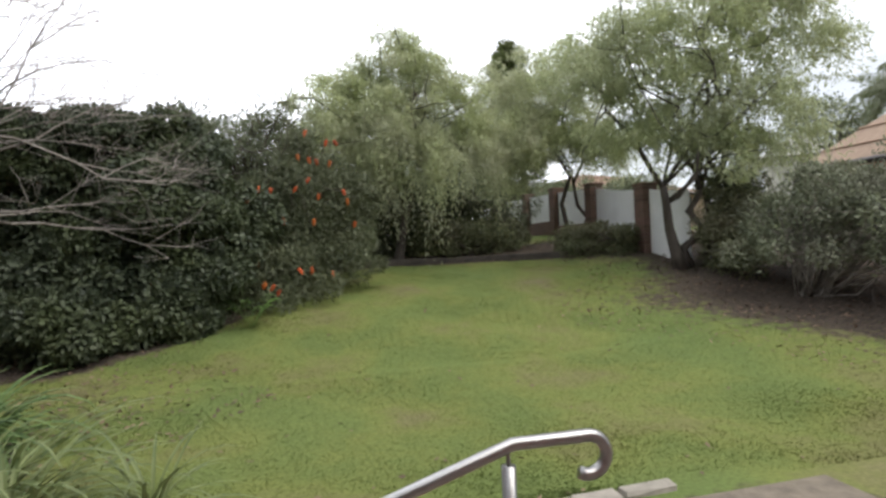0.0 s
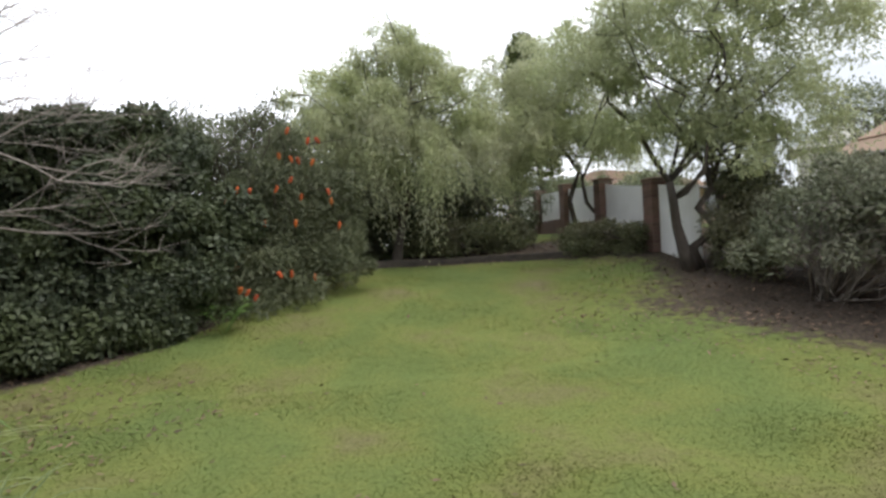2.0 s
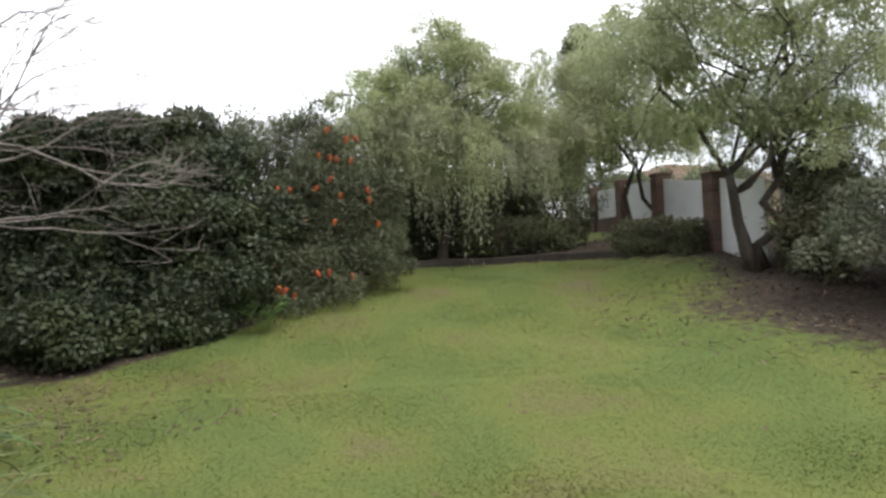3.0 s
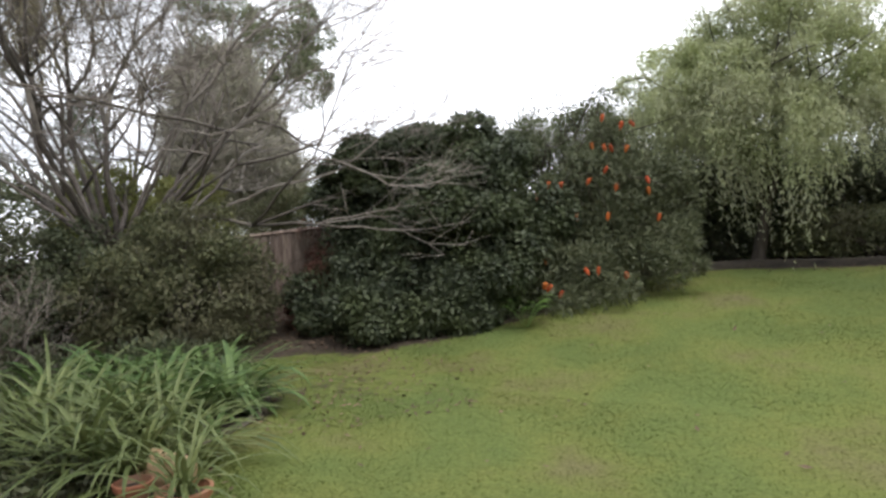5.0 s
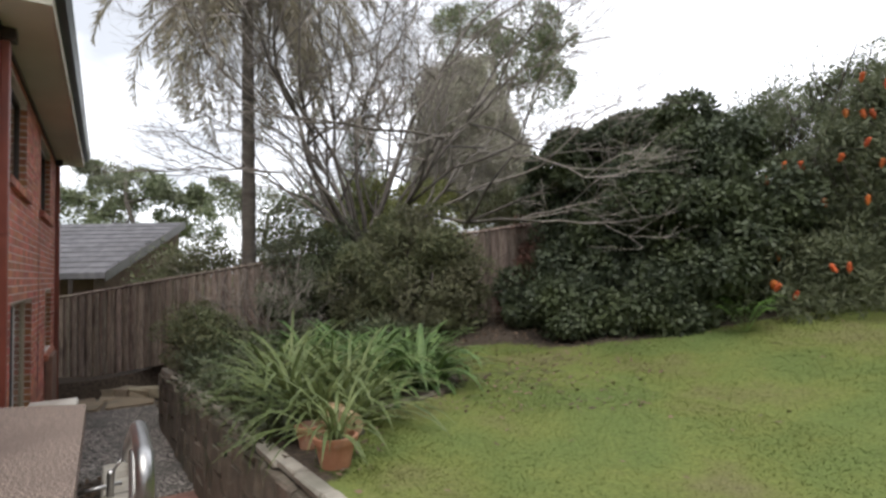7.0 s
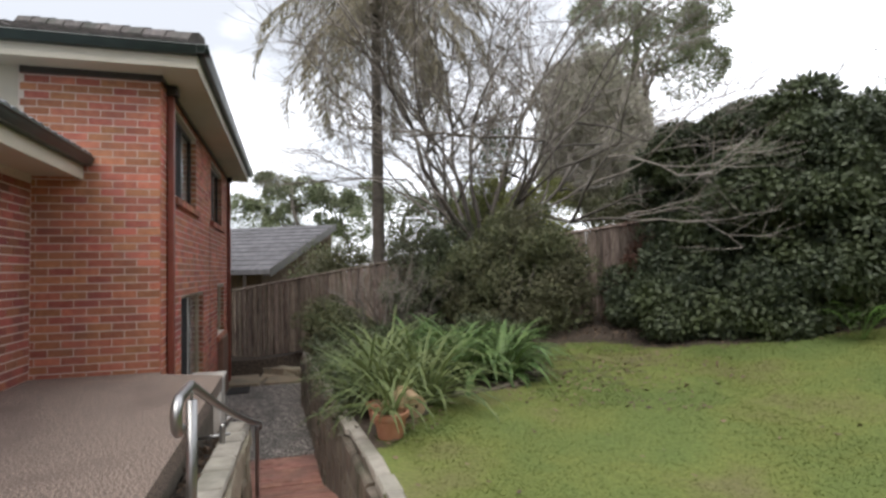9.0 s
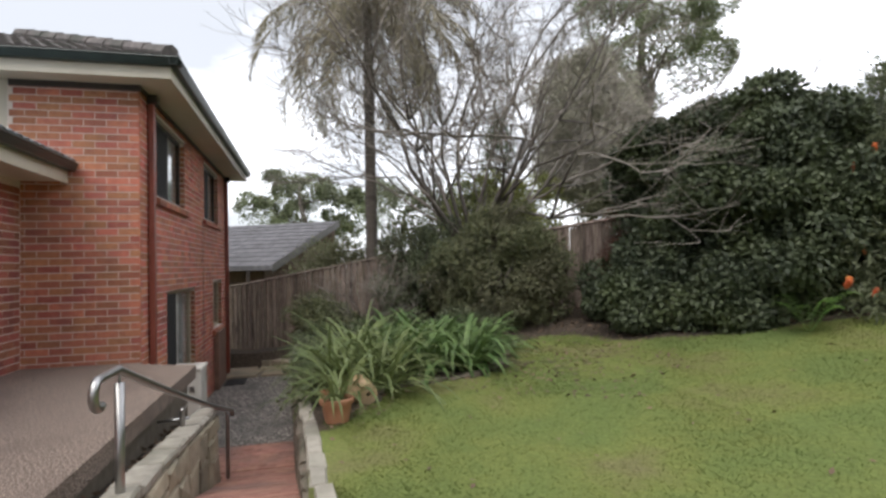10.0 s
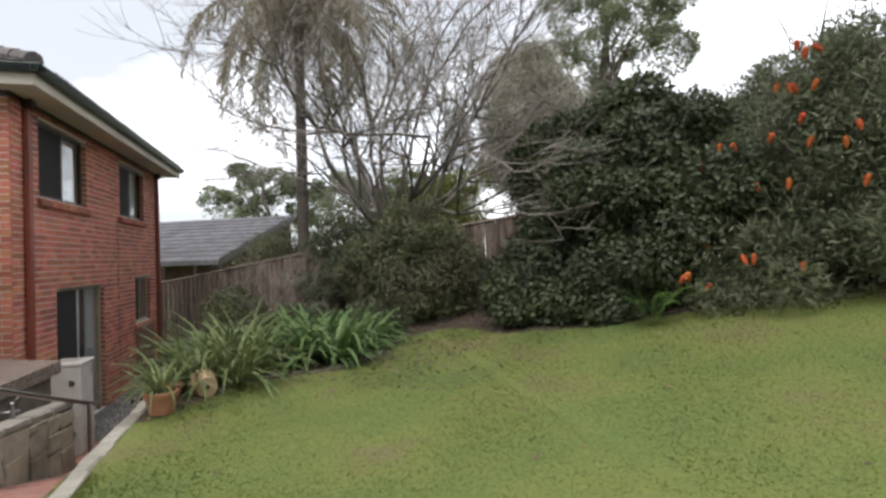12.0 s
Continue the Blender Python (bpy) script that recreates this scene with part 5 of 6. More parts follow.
bush("grey_shrub", "straggly grey-green shrub with bare twigs over leaf litter", "shrub", [(7.45, 7.2, 1.2, 0.95, 0.9, 0.85), (8.3, 6.5, 1.3, 1.1, 1.1, 0.95), (8.0, 5.6, 1.1, 0.85, 0.9, 0.9), (9.0, 7.6, 1.2, 0.9, 0.9, 0.8), (8.4, 8.3, 1.4, 0.8, 0.6, 0.7)], 150, 230, 0.3, 0.09, 0.036, M_GREYLEAF, 23, twigs=90, twig_mat=M_BARE, twig_r=0.016, shell=0.5, amount=0.2, boughs=True, droop=0.1, low=-0.5)
bush("mixed_shrub", "rounded brownish green shrub against the timber fence", "shrub", [(-6.4, 6.75, 1.0, 1.15, 1.1, 1.1), (-6.9, 6.2, 0.8, 0.8, 0.8, 0.85), (-5.8, 7.0, 0.8, 0.6, 0.6, 0.75), (-6.6, 6.9, 1.4, 0.75, 0.65, 0.55), (-7.2, 6.8, 1.15, 0.7, 0.7, 0.7), (-5.4, 7.2, 0.6, 0.45, 0.45, 0.6), (-5.4, 6.9, 0.25, 0.6, 0.45, 0.5), (-6.2, 6.1, 0.25, 0.8, 0.45, 0.5)], 190, 250, 0.28, 0.09, 0.03, M_MIDBUSH, 24, twigs=40, shell=0.4, amount=0.15, boughs=True)
bush("dark_shrub", "dark green shrub in front of the fence", "shrub", [(-8.3, 5.3, 0.8, 0.9, 0.9, 0.95), (-7.7, 5.9, 1.1, 0.75, 0.7, 0.85)], 70, 260, 0.3, 0.085, 0.034, M_DARKBUSH, 25, shell=0.4, amount=0.15, boughs=True)
bush("lime_shrub", "lime green shrub behind the timber fence", "shrub", [(-9.9, 7.2, 2.3, 0.8, 0.8, 1.15), (-9.2, 7.9, 2.0, 0.8, 0.8, 1.0), (-8.6, 8.4, 2.3, 0.8, 0.8, 0.8)], 90, 200, 0.3, 0.10, 0.03, M_LIME, 26, shell=0.5, boughs=True)
bush("round_shrub", "dense low green shrub at the end of the retaining wall", "shrub", [(-6.9, 3.05, 0.0, 0.65, 0.5, 0.5), (-6.2, 3.3, 0.0, 0.55, 0.5, 0.42)], 70, 190, 0.19, 0.06, 0.028, M_MIDBUSH, 27, shell=0.3, boughs=True)
bush("dark_shrub", "dark undergrowth below the weeping trees", "shrub", [(0.3, 13.7, 1.9, 1.2, 0.8, 1.1), (-0.6, 13.2, 1.6, 0.9, 0.8, 0.9), (1.4, 14.2, 2.0, 1.2, 0.7, 1.2), (-1.6, 12.9, 1.5, 0.8, 0.8, 0.9)], 1500, 26, 0.28, 0.12, 0.045, M_DARKBUSH, 28, shell=0.5)
bush("dark_shrub", "grey-green spreading shrub in the top bed", "shrub", [(3.6, 13.2, 1.35, 0.95, 0.55, 0.5), (2.6, 13.4, 1.4, 0.7, 0.5, 0.45), (4.5, 13.4, 1.45, 0.65, 0.5, 0.45)], 80, 200, 0.24, 0.1, 0.035, M_MIDBUSH, 29, shell=0.5, boughs=True)
bush("dark_shrub", "dark leafy shrubs closing the bed behind the banksia", "shrub", [(-1.4, 14.0, 1.9, 1.5, 0.6, 1.3), (0.8, 15.6, 2.0, 1.6, 0.6, 1.3), (3.0, 16.2, 2.1, 1.6, 0.6, 1.2), (-3.6, 12.2, 1.6, 1.2, 0.6, 1.2)], 900, 40, 0.36, 0.16, 0.06, M_DARKBUSH, 35, shell=0.6)
bush("ground_cover", "low dark leafy ground cover filling the bed", "plant", [(-4.7, 3.7, -0.25, 0.7, 0.5, 0.22), (-5.6, 3.6, -0.25, 0.7, 0.5, 0.25), (-6.1, 4.5, -0.2, 0.8, 0.6, 0.3), (-3.6, 3.25, -0.3, 0.7, 0.25, 0.16), (-2.6, 3.25, -0.3, 0.6, 0.2, 0.13), (-4.3, 2.98, -0.38, 0.8, 0.26, 0.26), (-3.1, 2.98, -0.34, 0.8, 0.22, 0.2), (-2.1, 3.02, -0.32, 0.5, 0.18, 0.16), (-5.6, 2.95, -0.4, 0.8, 0.28, 0.28), (-5.2, 5.6, -0.1, 0.8, 0.5, 0.25)], 460, 40, 0.2, 0.085, 0.035, M_DARKBUSH, 36, shell=0.4, dome=0.6, low=-0.3, twig_r=0.01)
bush("low_shrub", "low spreading green shrub beside the brick pier", "shrub", [(5.9, 11.7, 1.2, 0.7, 0.5, 0.42), (6.5, 11.3, 1.15, 0.5, 0.45, 0.4)], 70, 150, 0.2, 0.085, 0.03, M_MIDBUSH, 30, shell=0.45, boughs=True)
bush("background_shrub", "soft green tree behind the banksia", "tree", [(-1.6, 15.2, 3.6, 1.5, 1.2, 1.7), (0.0, 16.0, 3.4, 1.6, 1.2, 1.7), (-3.2, 14.2, 3.4, 1.3, 1.2, 1.6)], 800, 24, 0.36, 0.11, 0.04, M_BANKSIA, 31, shell=0.5)
bush("background_shrub", "dense green hedge trees behind the top bed", "tree", [(3.6, 18.5, 3.6, 2.0, 1.4, 2.3), (5.6, 19.5, 3.8, 1.6, 1.5, 2.4), (1.0, 18.5, 3.2, 2.0, 1.4, 2.1), (-1.8, 18.0, 2.8, 1.8, 1.4, 2.0)], 1400, 24, 0.42, 0.13, 0.05, M_GUM, 32, shell=0.5)

bush("background_shrub", "dark green hedge behind the white panel fence", "hedge", [(3.4, 16.9, 2.2, 1.3, 0.7, 1.3), (5.2, 17.2, 2.3, 1.3, 0.7, 1.4), (1.6, 16.6, 2.2, 1.3, 0.7, 1.3)], 90, 210, 0.5, 0.13, 0.05, M_DARKBUSH, 45, boughs=True, fill=0.4, shell=0.4)
bush("background_shrub", "leafy green shrubs on the far side of the panel fence", "hedge", [(9.2, 19.5, 2.5, 1.5, 0.8, 1.1), (11.4, 19.0, 2.5, 1.5, 0.8, 1.0), (10.3, 16.0, 2.3, 1.2, 0.8, 0.9)], 90, 190, 0.45, 0.13, 0.045, M_GUM, 46, boughs=True, fill=0.3, shell=0.5)
bush("mixed_shrub", "dark mixed shrubs behind the timber fence", "shrub", [(-12.0, 4.0, 0.5, 1.1, 0.9, 1.2), (-11.2, 5.6, 0.9, 1.1, 1.0, 1.3), (-10.4, 7.2, 1.3, 1.1, 1.0, 1.3), (-13.2, 3.2, 0.4, 1.0, 0.8, 1.1)], 420, 60, 0.42, 0.11, 0.045, M_MIDBUSH, 33, dome=0.6)
bush("dark_shrub", "twiggy dark shrub beside the forked trunk", "shrub", [(7.5, 8.9, 1.35, 0.5, 0.4, 0.75), (7.9, 9.4, 2.0, 0.6, 0.4, 0.7), (7.2, 8.6, 0.9, 0.4, 0.35, 0.45), (8.3, 9.8, 1.6, 0.6, 0.5, 0.9)], 85, 170, 0.27, 0.09, 0.032, M_MIDBUSH, 37, shell=0.55, boughs=True, twigs=30, twig_r=0.018)
bush("mixed_shrub", "leafy green shrub rising behind the timber fence", "shrub", [(-7.6, 10.8, 1.9, 0.9, 0.8, 1.3), (-6.6, 10.6, 2.1, 0.6, 0.7, 0.9), (-8.5, 10.4, 1.8, 0.8, 0.8, 1.1)], 420, 46, 0.3, 0.1, 0.04, M_MIDBUSH, 38, shell=0.5, dome=0.5)
# fern at the lawn's edge
fern = thing("fern", (-1.15, 8.55, gz(-1.15, 8.55)), "small bright green fern at the edge of the lawn", "fern")
_r = np.random.default_rng(40)
for k in range(11):
    a = 2 * math.pi * k / 11 + _r.normal() * 0.2
    n = 26
    t = np.linspace(0.05, 1, n)
    L = _r.uniform(0.42, 0.65)
    sp = np.stack([math.cos(a) * t * L * 0.85, math.sin(a) * t * L * 0.85, 0.38 * np.sin(t * 2.1) * L / 0.5], 1)
    ax = np.array([-math.sin(a), math.cos(a), 0.1])
    fwd = np.array([math.cos(a), math.sin(a), -0.2])
    w = 0.10 * np.sin(np.pi * np.clip(t * 0.9 + 0.08, 0, 1))
    q = np.concatenate([leaf_quads(sp, np.tile(s * ax + 0.35 * fwd, (n, 1)), w, 0.024, _r, np.tile([0.0, 0, 1.0], (n, 1))) for s in (1, -1)])
    part("frond", quads_mesh("frond", q, M_FERN), fern)


# strap-leaved clumps in the bed
def strap_leaves(n, length, width, rise, seed, material, segs=7, bends=(0.9, 2.3)):
    """One mesh for each arching strap leaf of a clump."""
    rng = np.random.default_rng(seed)
    made = []
    for _ in range(n):
        v = []
        a = rng.uniform(0, 2 * math.pi)
        L, W = length * rng.uniform(0.6, 1.15), width * rng.uniform(0.7, 1.15)
        lean = rng.uniform(0.25, 1.1)
        bend = rng.uniform(*bends)
        d, s = np.array([math.cos(a), math.sin(a)]), np.array([-math.sin(a), math.cos(a)])
        o = rng.normal(size=2) * 0.05
        ang, p, z, row = lean, 0.0, 0.0, []
        tw = rng.normal() * 0.25
        for k in range(segs + 1):
            t = k / segs
            w = W * (0.6 + 0.8 * t if t < 0.4 else 0.92 * (1 - ((t - 0.4) / 0.6) ** 2.2) + 0.02) / 2
            c = o + d * p + s * tw * t * t * L * 0.4
            row.append((c, z, w))
            ang = lean + bend * t ** 1.3
            p += math.sin(ang) * L / segs
            z += math.cos(ang) * L / segs * rise
        for (c0, z0, w0), (c1, z1, w1) in zip(row, row[1:]):
            for e in (1, -1):
                v += [(c0[0], c0[1], z0 - w0 * 0.25), (c1[0], c1[1], z1 - w1 * 0.25), (c1[0] + s[0] * w1 * e, c1[1] + s[1] * w1 * e, z1), (c0[0] + s[0] * w0 * e, c0[1] + s[1] * w0 * e, z0)]
        made.append(quads_mesh("leaf", v, material))
    return made


broad = [strap_leaves(64, 0.85, 0.056, 1.0, s, M_STRAP, bends=(1.3, 2.7)) for s in (1, 2, 3)]
slim = [strap_leaves(72, 0.95, 0.036, 1.05, s, M_STRAP2) for s in (4, 5, 6)]
potleaf = strap_leaves(46, 0.82, 0.03, 1.1, 7, M_STRAP2)


def leafy_clump(meshes, parent, lift=0.0, scale=1.0):
    for me in meshes:
        lf = part("leaf", me, parent)
        lf.location, lf.scale = (0, 0, lift), (scale, scale, scale)


_r = np.random.default_rng(41)
for k, (px, py) in enumerate([(-2.85, 4.35), (-2.75, 4.85), (-3.3, 5.05), (-3.75, 5.35), (-3.35, 4.45), (-3.9, 4.8), (-4.3, 5.3), (-4.45, 4.5), (-3.9, 4.1), (-5.0, 4.9), (-5.1, 4.2)]):
    c = thing("clivia_clump", (px, py, gz(px, py)), "clump of broad dark green strap leaves in the bed", "plant", "strap-leaved clumps")
    leafy_clump(broad[k % 3], c)
    c.rotation_euler, c.scale = (0, 0, _r.uniform(0, 6)), [_r.uniform(1.05, 1.3)] * 3
for k, (px, py) in enumerate([(-1.75, 3.3), (-2.15, 3.2), (-2.0, 3.65), (-2.55, 3.3), (-2.5, 3.75), (-3.0, 3.4), (-3.0, 3.9), (-3.7, 3.5)]):
    c = thing("strap_leaf_clump", (px, py, gz(px, py) - 0.02), "clump of long arching pale green strap leaves above the retaining wall", "plant", "strap-leaved clumps")
    leafy_clump(slim[k % 3], c)
    c.rotation_euler, c.scale = (0, 0, _r.uniform(0, 6)), [_r.uniform(1.0, 1.22)] * 3


def pot_mesh(r, h, material):
    return Shape().lathe([(0.02, 0.0), (r * 0.68, 0.0), (r * 0.90, h * 0.78), (r * 1.0, h * 0.78), (r * 1.04, h * 0.98), (r * 1.0, h), (r * 0.9, h), (r * 0.86, h * 0.8), (r * 0.8, h * 0.74)], 28).mesh("pot_body", material, False)


pot = thing("plant_pot", (-0.96, 3.12, gz(-0.96, 3.12) + 0.004), "terracotta pot with arching strap leaves on the wall's edge", "pot")
part("pot_body", pot_mesh(0.15, 0.21, M_TERRA), pot)
part("potting_soil", Shape().lathe([(0.124, 0.16), (0.06, 0.17), (0.005, 0.172)], 20).mesh("potting_soil", M_SOIL), pot)
leafy_clump(potleaf, pot, 0.165, 0.8)
pot2 = thing("fallen_pot", (-1.55, 3.45, gz(-1.55, 3.45) + 0.11), "pale clay pot lying on its side with its drain hole showing", "pot")
pb = part("pot_body", Shape().lathe([(0.022, 0.0), (0.10, 0.0), (0.135, 0.22), (0.15, 0.22), (0.15, 0.28), (0.13, 0.28), (0.115, 0.2), (0.085, 0.02), (0.022, 0.02), (0.022, 0.0)], 26).mesh("pot_body", M_PALEPOT), pot2)
pb.rotation_euler = (0, radians(-90), 0.35)
pb.location = (0.12, 0, 0.0)
small_pot = thing("plant_pot", (-1.45, 3.1, gz(-1.45, 3.1) + 0.006), "small terracotta pot half hidden among strap leaves", "pot")
part("pot_body", pot_mesh(0.11, 0.17, M_TERRA), small_pot)
part("potting_soil", Shape().lathe([(0.09, 0.13), (0.05, 0.138), (0.005, 0.14)], 16).mesh("potting_soil", M_SOIL), small_pot)
# bed edging stones between bed and lawn
bed_edge = thing("bed_edging", (0, 0, 0), "low row of weathered stones edging the bed", "edging", kind="structure")
bp = [(-1.5, 3.5), (-2.0, 3.66), (-2.2, 4.25), (-2.5, 4.95), (-2.95, 5.4), (-3.5, 5.65), (-4.2, 6.05)]
for (xa, ya), (xb, yb) in zip(bp, bp[1:]):
    L = math.hypot(xb - xa, yb - ya)
    n = max(1, round(L / 0.3))
    for k in range(n):
        u = (k + 0.5) / n
        ob = part("stone", rock(L / n - 0.02, 0.10, 0.10, 0.018, M_DARKSTONE), bed_edge)
        x, y = xa + (xb - xa) * u, ya + (yb - ya) * u
        ob.location, ob.rotation_euler = (x, y, gz(x, y) - 0.012), (random.uniform(-0.1, 0.1), random.uniform(-0.1, 0.1), math.atan2(yb - ya, xb - xa) + random.uniform(-0.1, 0.1))


# leafless tree
def bare_tree(at, height, spread, mains, depth, seed, trunk_r, fork_z, material, name, label, kids=3, reach=(), fan=(0.4, 1.12)):
    rng = np.random.default_rng(seed)

    def grow(p, d, L, r, level):
        n = 5 if level < 3 else 4
        pts = [p]
        dd = d.copy()
        for _ in range(n - 1):
            dd = unit(dd + rng.normal(size=3) * 0.16 + np.array([0, 0, 0.045 if level < 3 else 0.02]))
            pts.append(pts[-1] + dd * L / (n - 1))
        (wood if level < 2 else sh).tube(pts, list(np.linspace(r, r * 0.6, n)), 6 if level < 2 else (4 if level < 3 else 3), level < 2)
        if level >= depth:
            return
        for k in range(kids + (1 if level in (2, 3) else 0)):
            m = rng.integers(n // 2, n)
            nd = dd + rng.normal(size=3) * (0.48 + 0.06 * level)
            nd[2] = max(nd[2], 0.02)
            nd = unit(nd)
            grow(pts[m], nd, L * rng.uniform(0.56, 0.8), r * 0.58, level + 1)

    base = np.array([0.0, 0.0, -0.1])
    top = np.array([0.15, 0.1, fork_z])
    t = thing(name, at, label, "tree" if height > 3 else "shrub")
    part("trunk", Shape().tube(curve_pts(base, top, 5, 0, rng), list(np.linspace(trunk_r * 1.3, trunk_r, 5)), 10).mesh("trunk", M_DARKBARE, True), t)
    for k in range(mains):
        a = 2 * math.pi * k / mains + rng.normal() * 0.25
        tilt = rng.uniform(*fan) if k else 0.1
        d = np.array([math.cos(a) * math.sin(tilt) * spread, math.sin(a) * math.sin(tilt) * spread, math.cos(tilt)])
        sh, wood = Shape(), Shape()
        grow(top - np.array([0, 0, rng.uniform(0, 0.25)]), unit(d), height * rng.uniform(0.34, 0.46), trunk_r * rng.uniform(0.33, 0.5), 0)
        limb = part("limb", wood.mesh("limb", M_DARKBARE, True), t)
        tagged(part("twig_spray", sh.mesh("twig_spray", material, False), limb, "fine grey twigs"), kind="stuff")
    for w, way in enumerate(reach):
        sh = wood = Shape()
        p = np.array([tuple(top - np.array([0, 0, 0.1]))] + [tuple(np.array(q) - np.array(at)) for q in way])
        fine = [p[0]]
        for q0, q1 in zip(p, p[1:]):
            for u in (0.25, 0.5, 0.75, 1.0):
                fine.append(q0 + (q1 - q0) * u + rng.normal(size=3) * 0.05)
        sh.tube(fine, list(np.linspace(trunk_r * 0.24, trunk_r * 0.07, len(fine))), 6)
        for m in range(4, len(fine)):
            d = unit(fine[m] - fine[m - 1])
            for _ in range(1 + m % 2 if w else int(m % 3 == 0)):
                nd = d + rng.normal(size=3) * 0.5
                nd[2] = max(nd[2], 0.0)
                grow(fine[m], unit(nd), rng.uniform(0.5, 1.0), trunk_r * 0.065, 2 if m % 3 == 0 and w else 3)
        part("limb", sh.mesh("limb", material, False), t)
    return t


bare_tree((-8.2, 6.4, gz(-8.2, 6.4)), 7.8, 1.15, 15, 5, 53, 0.14, 1.75, M_BARE, "leafless_tree", "leafless tree with a wide crown of fine grey twigs", fan=(0.2, 1.3), reach=(((-5.6, 7.2, 2.4), (-3.9, 7.7, 2.75), (-2.6, 7.95, 3.35)), ((-6.0, 7.3, 3.6), (-4.6, 8.0, 4.5), (-3.6, 8.3, 4.9)), ((-5.9, 6.6, 3.9), (-4.8, 7.0, 5.2), (-4.0, 7.6, 5.9)), ((-8.3, 4.4, 3.0), (-8.0, 2.6, 3.6)), ((-9.0, 5.0, 3.6), (-9.4, 3.0, 4.6)), ((-7.2, 5.0, 2.9), (-6.9, 3.6, 3.9)), ((-8.8, 5.0, 3.2), (-9.0, 3.4, 3.2), (-9.0, 2.3, 3.0)), ((-8.6, 5.2, 4.2), (-8.8, 3.7, 5.4), (-8.6, 2.7, 6.2)), ((-8.9, 5.4, 4.6), (-9.3, 4.2, 6.2), (-9.4, 3.4, 7.4)), ((-6.0, 7.0, 4.6), (-4.6, 7.7, 5.6), (-3.4, 8.2, 5.6))))
bare_tree((-6.15, 3.8, gz(-6.15, 3.8)), 1.9, 1.6, 11, 3, 52, 0.03, 0.35, M_BARE, "leafless_shrub", "small leafless shrub with arching grey twigs", 3)


# palms
def palm(at, label, trunk_h, trunk_r, fronds, flen, material, seed, droop=1.6, lean=(0.0, 0.0)):
    rng = np.random.default_rng(seed)
    t = thing("palm_tree", at, label, "palm")
    pts = [(lean[0] * u * u, lean[1] * u * u, trunk_h * u) for u in np.linspace(0, 1, 14)]
    part("trunk", Shape().tube(pts, [trunk_r * (1.25 - 0.35 * u) * (1.04 if i % 2 else 0.98) for i, u in enumerate(np.linspace(0, 1, 14))], 12).mesh("trunk", M_PALMT, True), t)
    top = np.array(pts[-1])
    for k in range(fronds):
        a = 2 * math.pi * k / fronds * 2.618 + rng.normal() * 0.2
        lift = rng.uniform(-0.5, 1.1)
        L = flen * rng.uniform(0.8, 1.1)
        n = 84
        u = np.linspace(0, 1, n)
        ang = lift - droop * u ** 1.2
        dx = np.cumsum(np.cos(ang)) * L / n
        dz = np.cumsum(np.sin(ang)) * L / n
        sp = np.stack([top[0] + math.cos(a) * dx, top[1] + math.sin(a) * dx, top[2] + dz], 1)
        side = np.array([-math.sin(a), math.cos(a), 0.0])
        qs = []
        for s in (1, -1):
            ax = np.tile(side * s * 0.6, (n, 1)) + rng.normal(size=(n, 3)) * 0.18
            ax[:, 2] -= 0.85
            ax[:, :2] += 0.35 * np.array([math.cos(a), math.sin(a)])
            qs.append(leaf_quads(sp, ax, 0.55 * np.sin(np.pi * np.clip(u * 0.86 + 0.1, 0, 1)) + 0.05, 0.032, rng))
        sh = Shape()
        sh.tube(sp[::9], list(np.linspace(0.022, 0.005, len(sp[::9]))), 4)
        f = part("frond", quads_mesh("frond", np.concatenate(qs), material), t)
        part("rib", sh.mesh("rib", material), f)
    return t


palm((-9.75, 4.45, gz(-9.75, 4.45)), "tall palm with dry drooping fronds behind the fence", 8.0, 0.13, 52, 4.1, M_PALM, 61, droop=1.9)
palm((21.4, 16.4, gz(21.4, 16.4)), "palm with green fronds beyond the neighbouring roof", 5.0, 0.2, 22, 2.2, M_GUM, 62, droop=1.5)


def tall_tree(name, at, label, lobes, clumps, per, clump_r, L, W, material, seed, trunk_r, boughs=False, **kw):
    rng = np.random.default_rng(seed)
    rl = rel(lobes, at)
    top = max(l[2] for l in rl)
    c, _ = clump_points(rl, 12, rng, seed, 0.05, -0.1, 0.6)
    tp = curve_pts((0, 0, -0.2), (0.1, 0.1, top), 7, 0, rng)
    t = thing(name, at, label, "tree")
    part("trunk", limbs(tp, trunk_r, c, trunk_r * 0.4, rng).mesh("trunk", M_PALMT, True), t)
    part("crown", (mound_mesh if boughs else crown_mesh)("crown", rl, clumps, per, clump_r, L, W, material, seed, **kw), t)
    return t


tall_tree("she_oak", (-12.7, 12.2, gz(-12.7, 12.2)), "broad hazy olive tree behind the fence", [(-12.7, 12.2, 5.6, 1.6, 1.6, 2.6), (-13.7, 13.2, 5.0, 1.4, 1.4, 2.4), (-11.9, 12.8, 4.2, 1.3, 1.3, 2.2)], 420, 240, 0.5, 0.22, 0.04, M_FARCON, 71, 0.08, boughs=True, droop=0.6, shell=0.4, loose=0.7)
tall_tree("gum_tree", (-22.0, 21.0, gz(-22, 21)), "tall gum tree with open tufted crown", [(-22.0, 21.0, 12.5, 2.2, 2.2, 1.3), (-20.6, 22.6, 14.4, 1.8, 1.8, 1.2), (-23.4, 20.0, 15.4, 2.0, 1.8, 1.2), (-20.0, 23.2, 11.6, 1.6, 1.5, 1.0), (-23.8, 21.5, 10.2, 1.5, 1.5, 1.0)], 58, 330, 0.8, 0.28, 0.08, M_GUM, 72, 0.3, boughs=True, amount=0.25, shell=0.5, fill=0.03, loose=0.7)
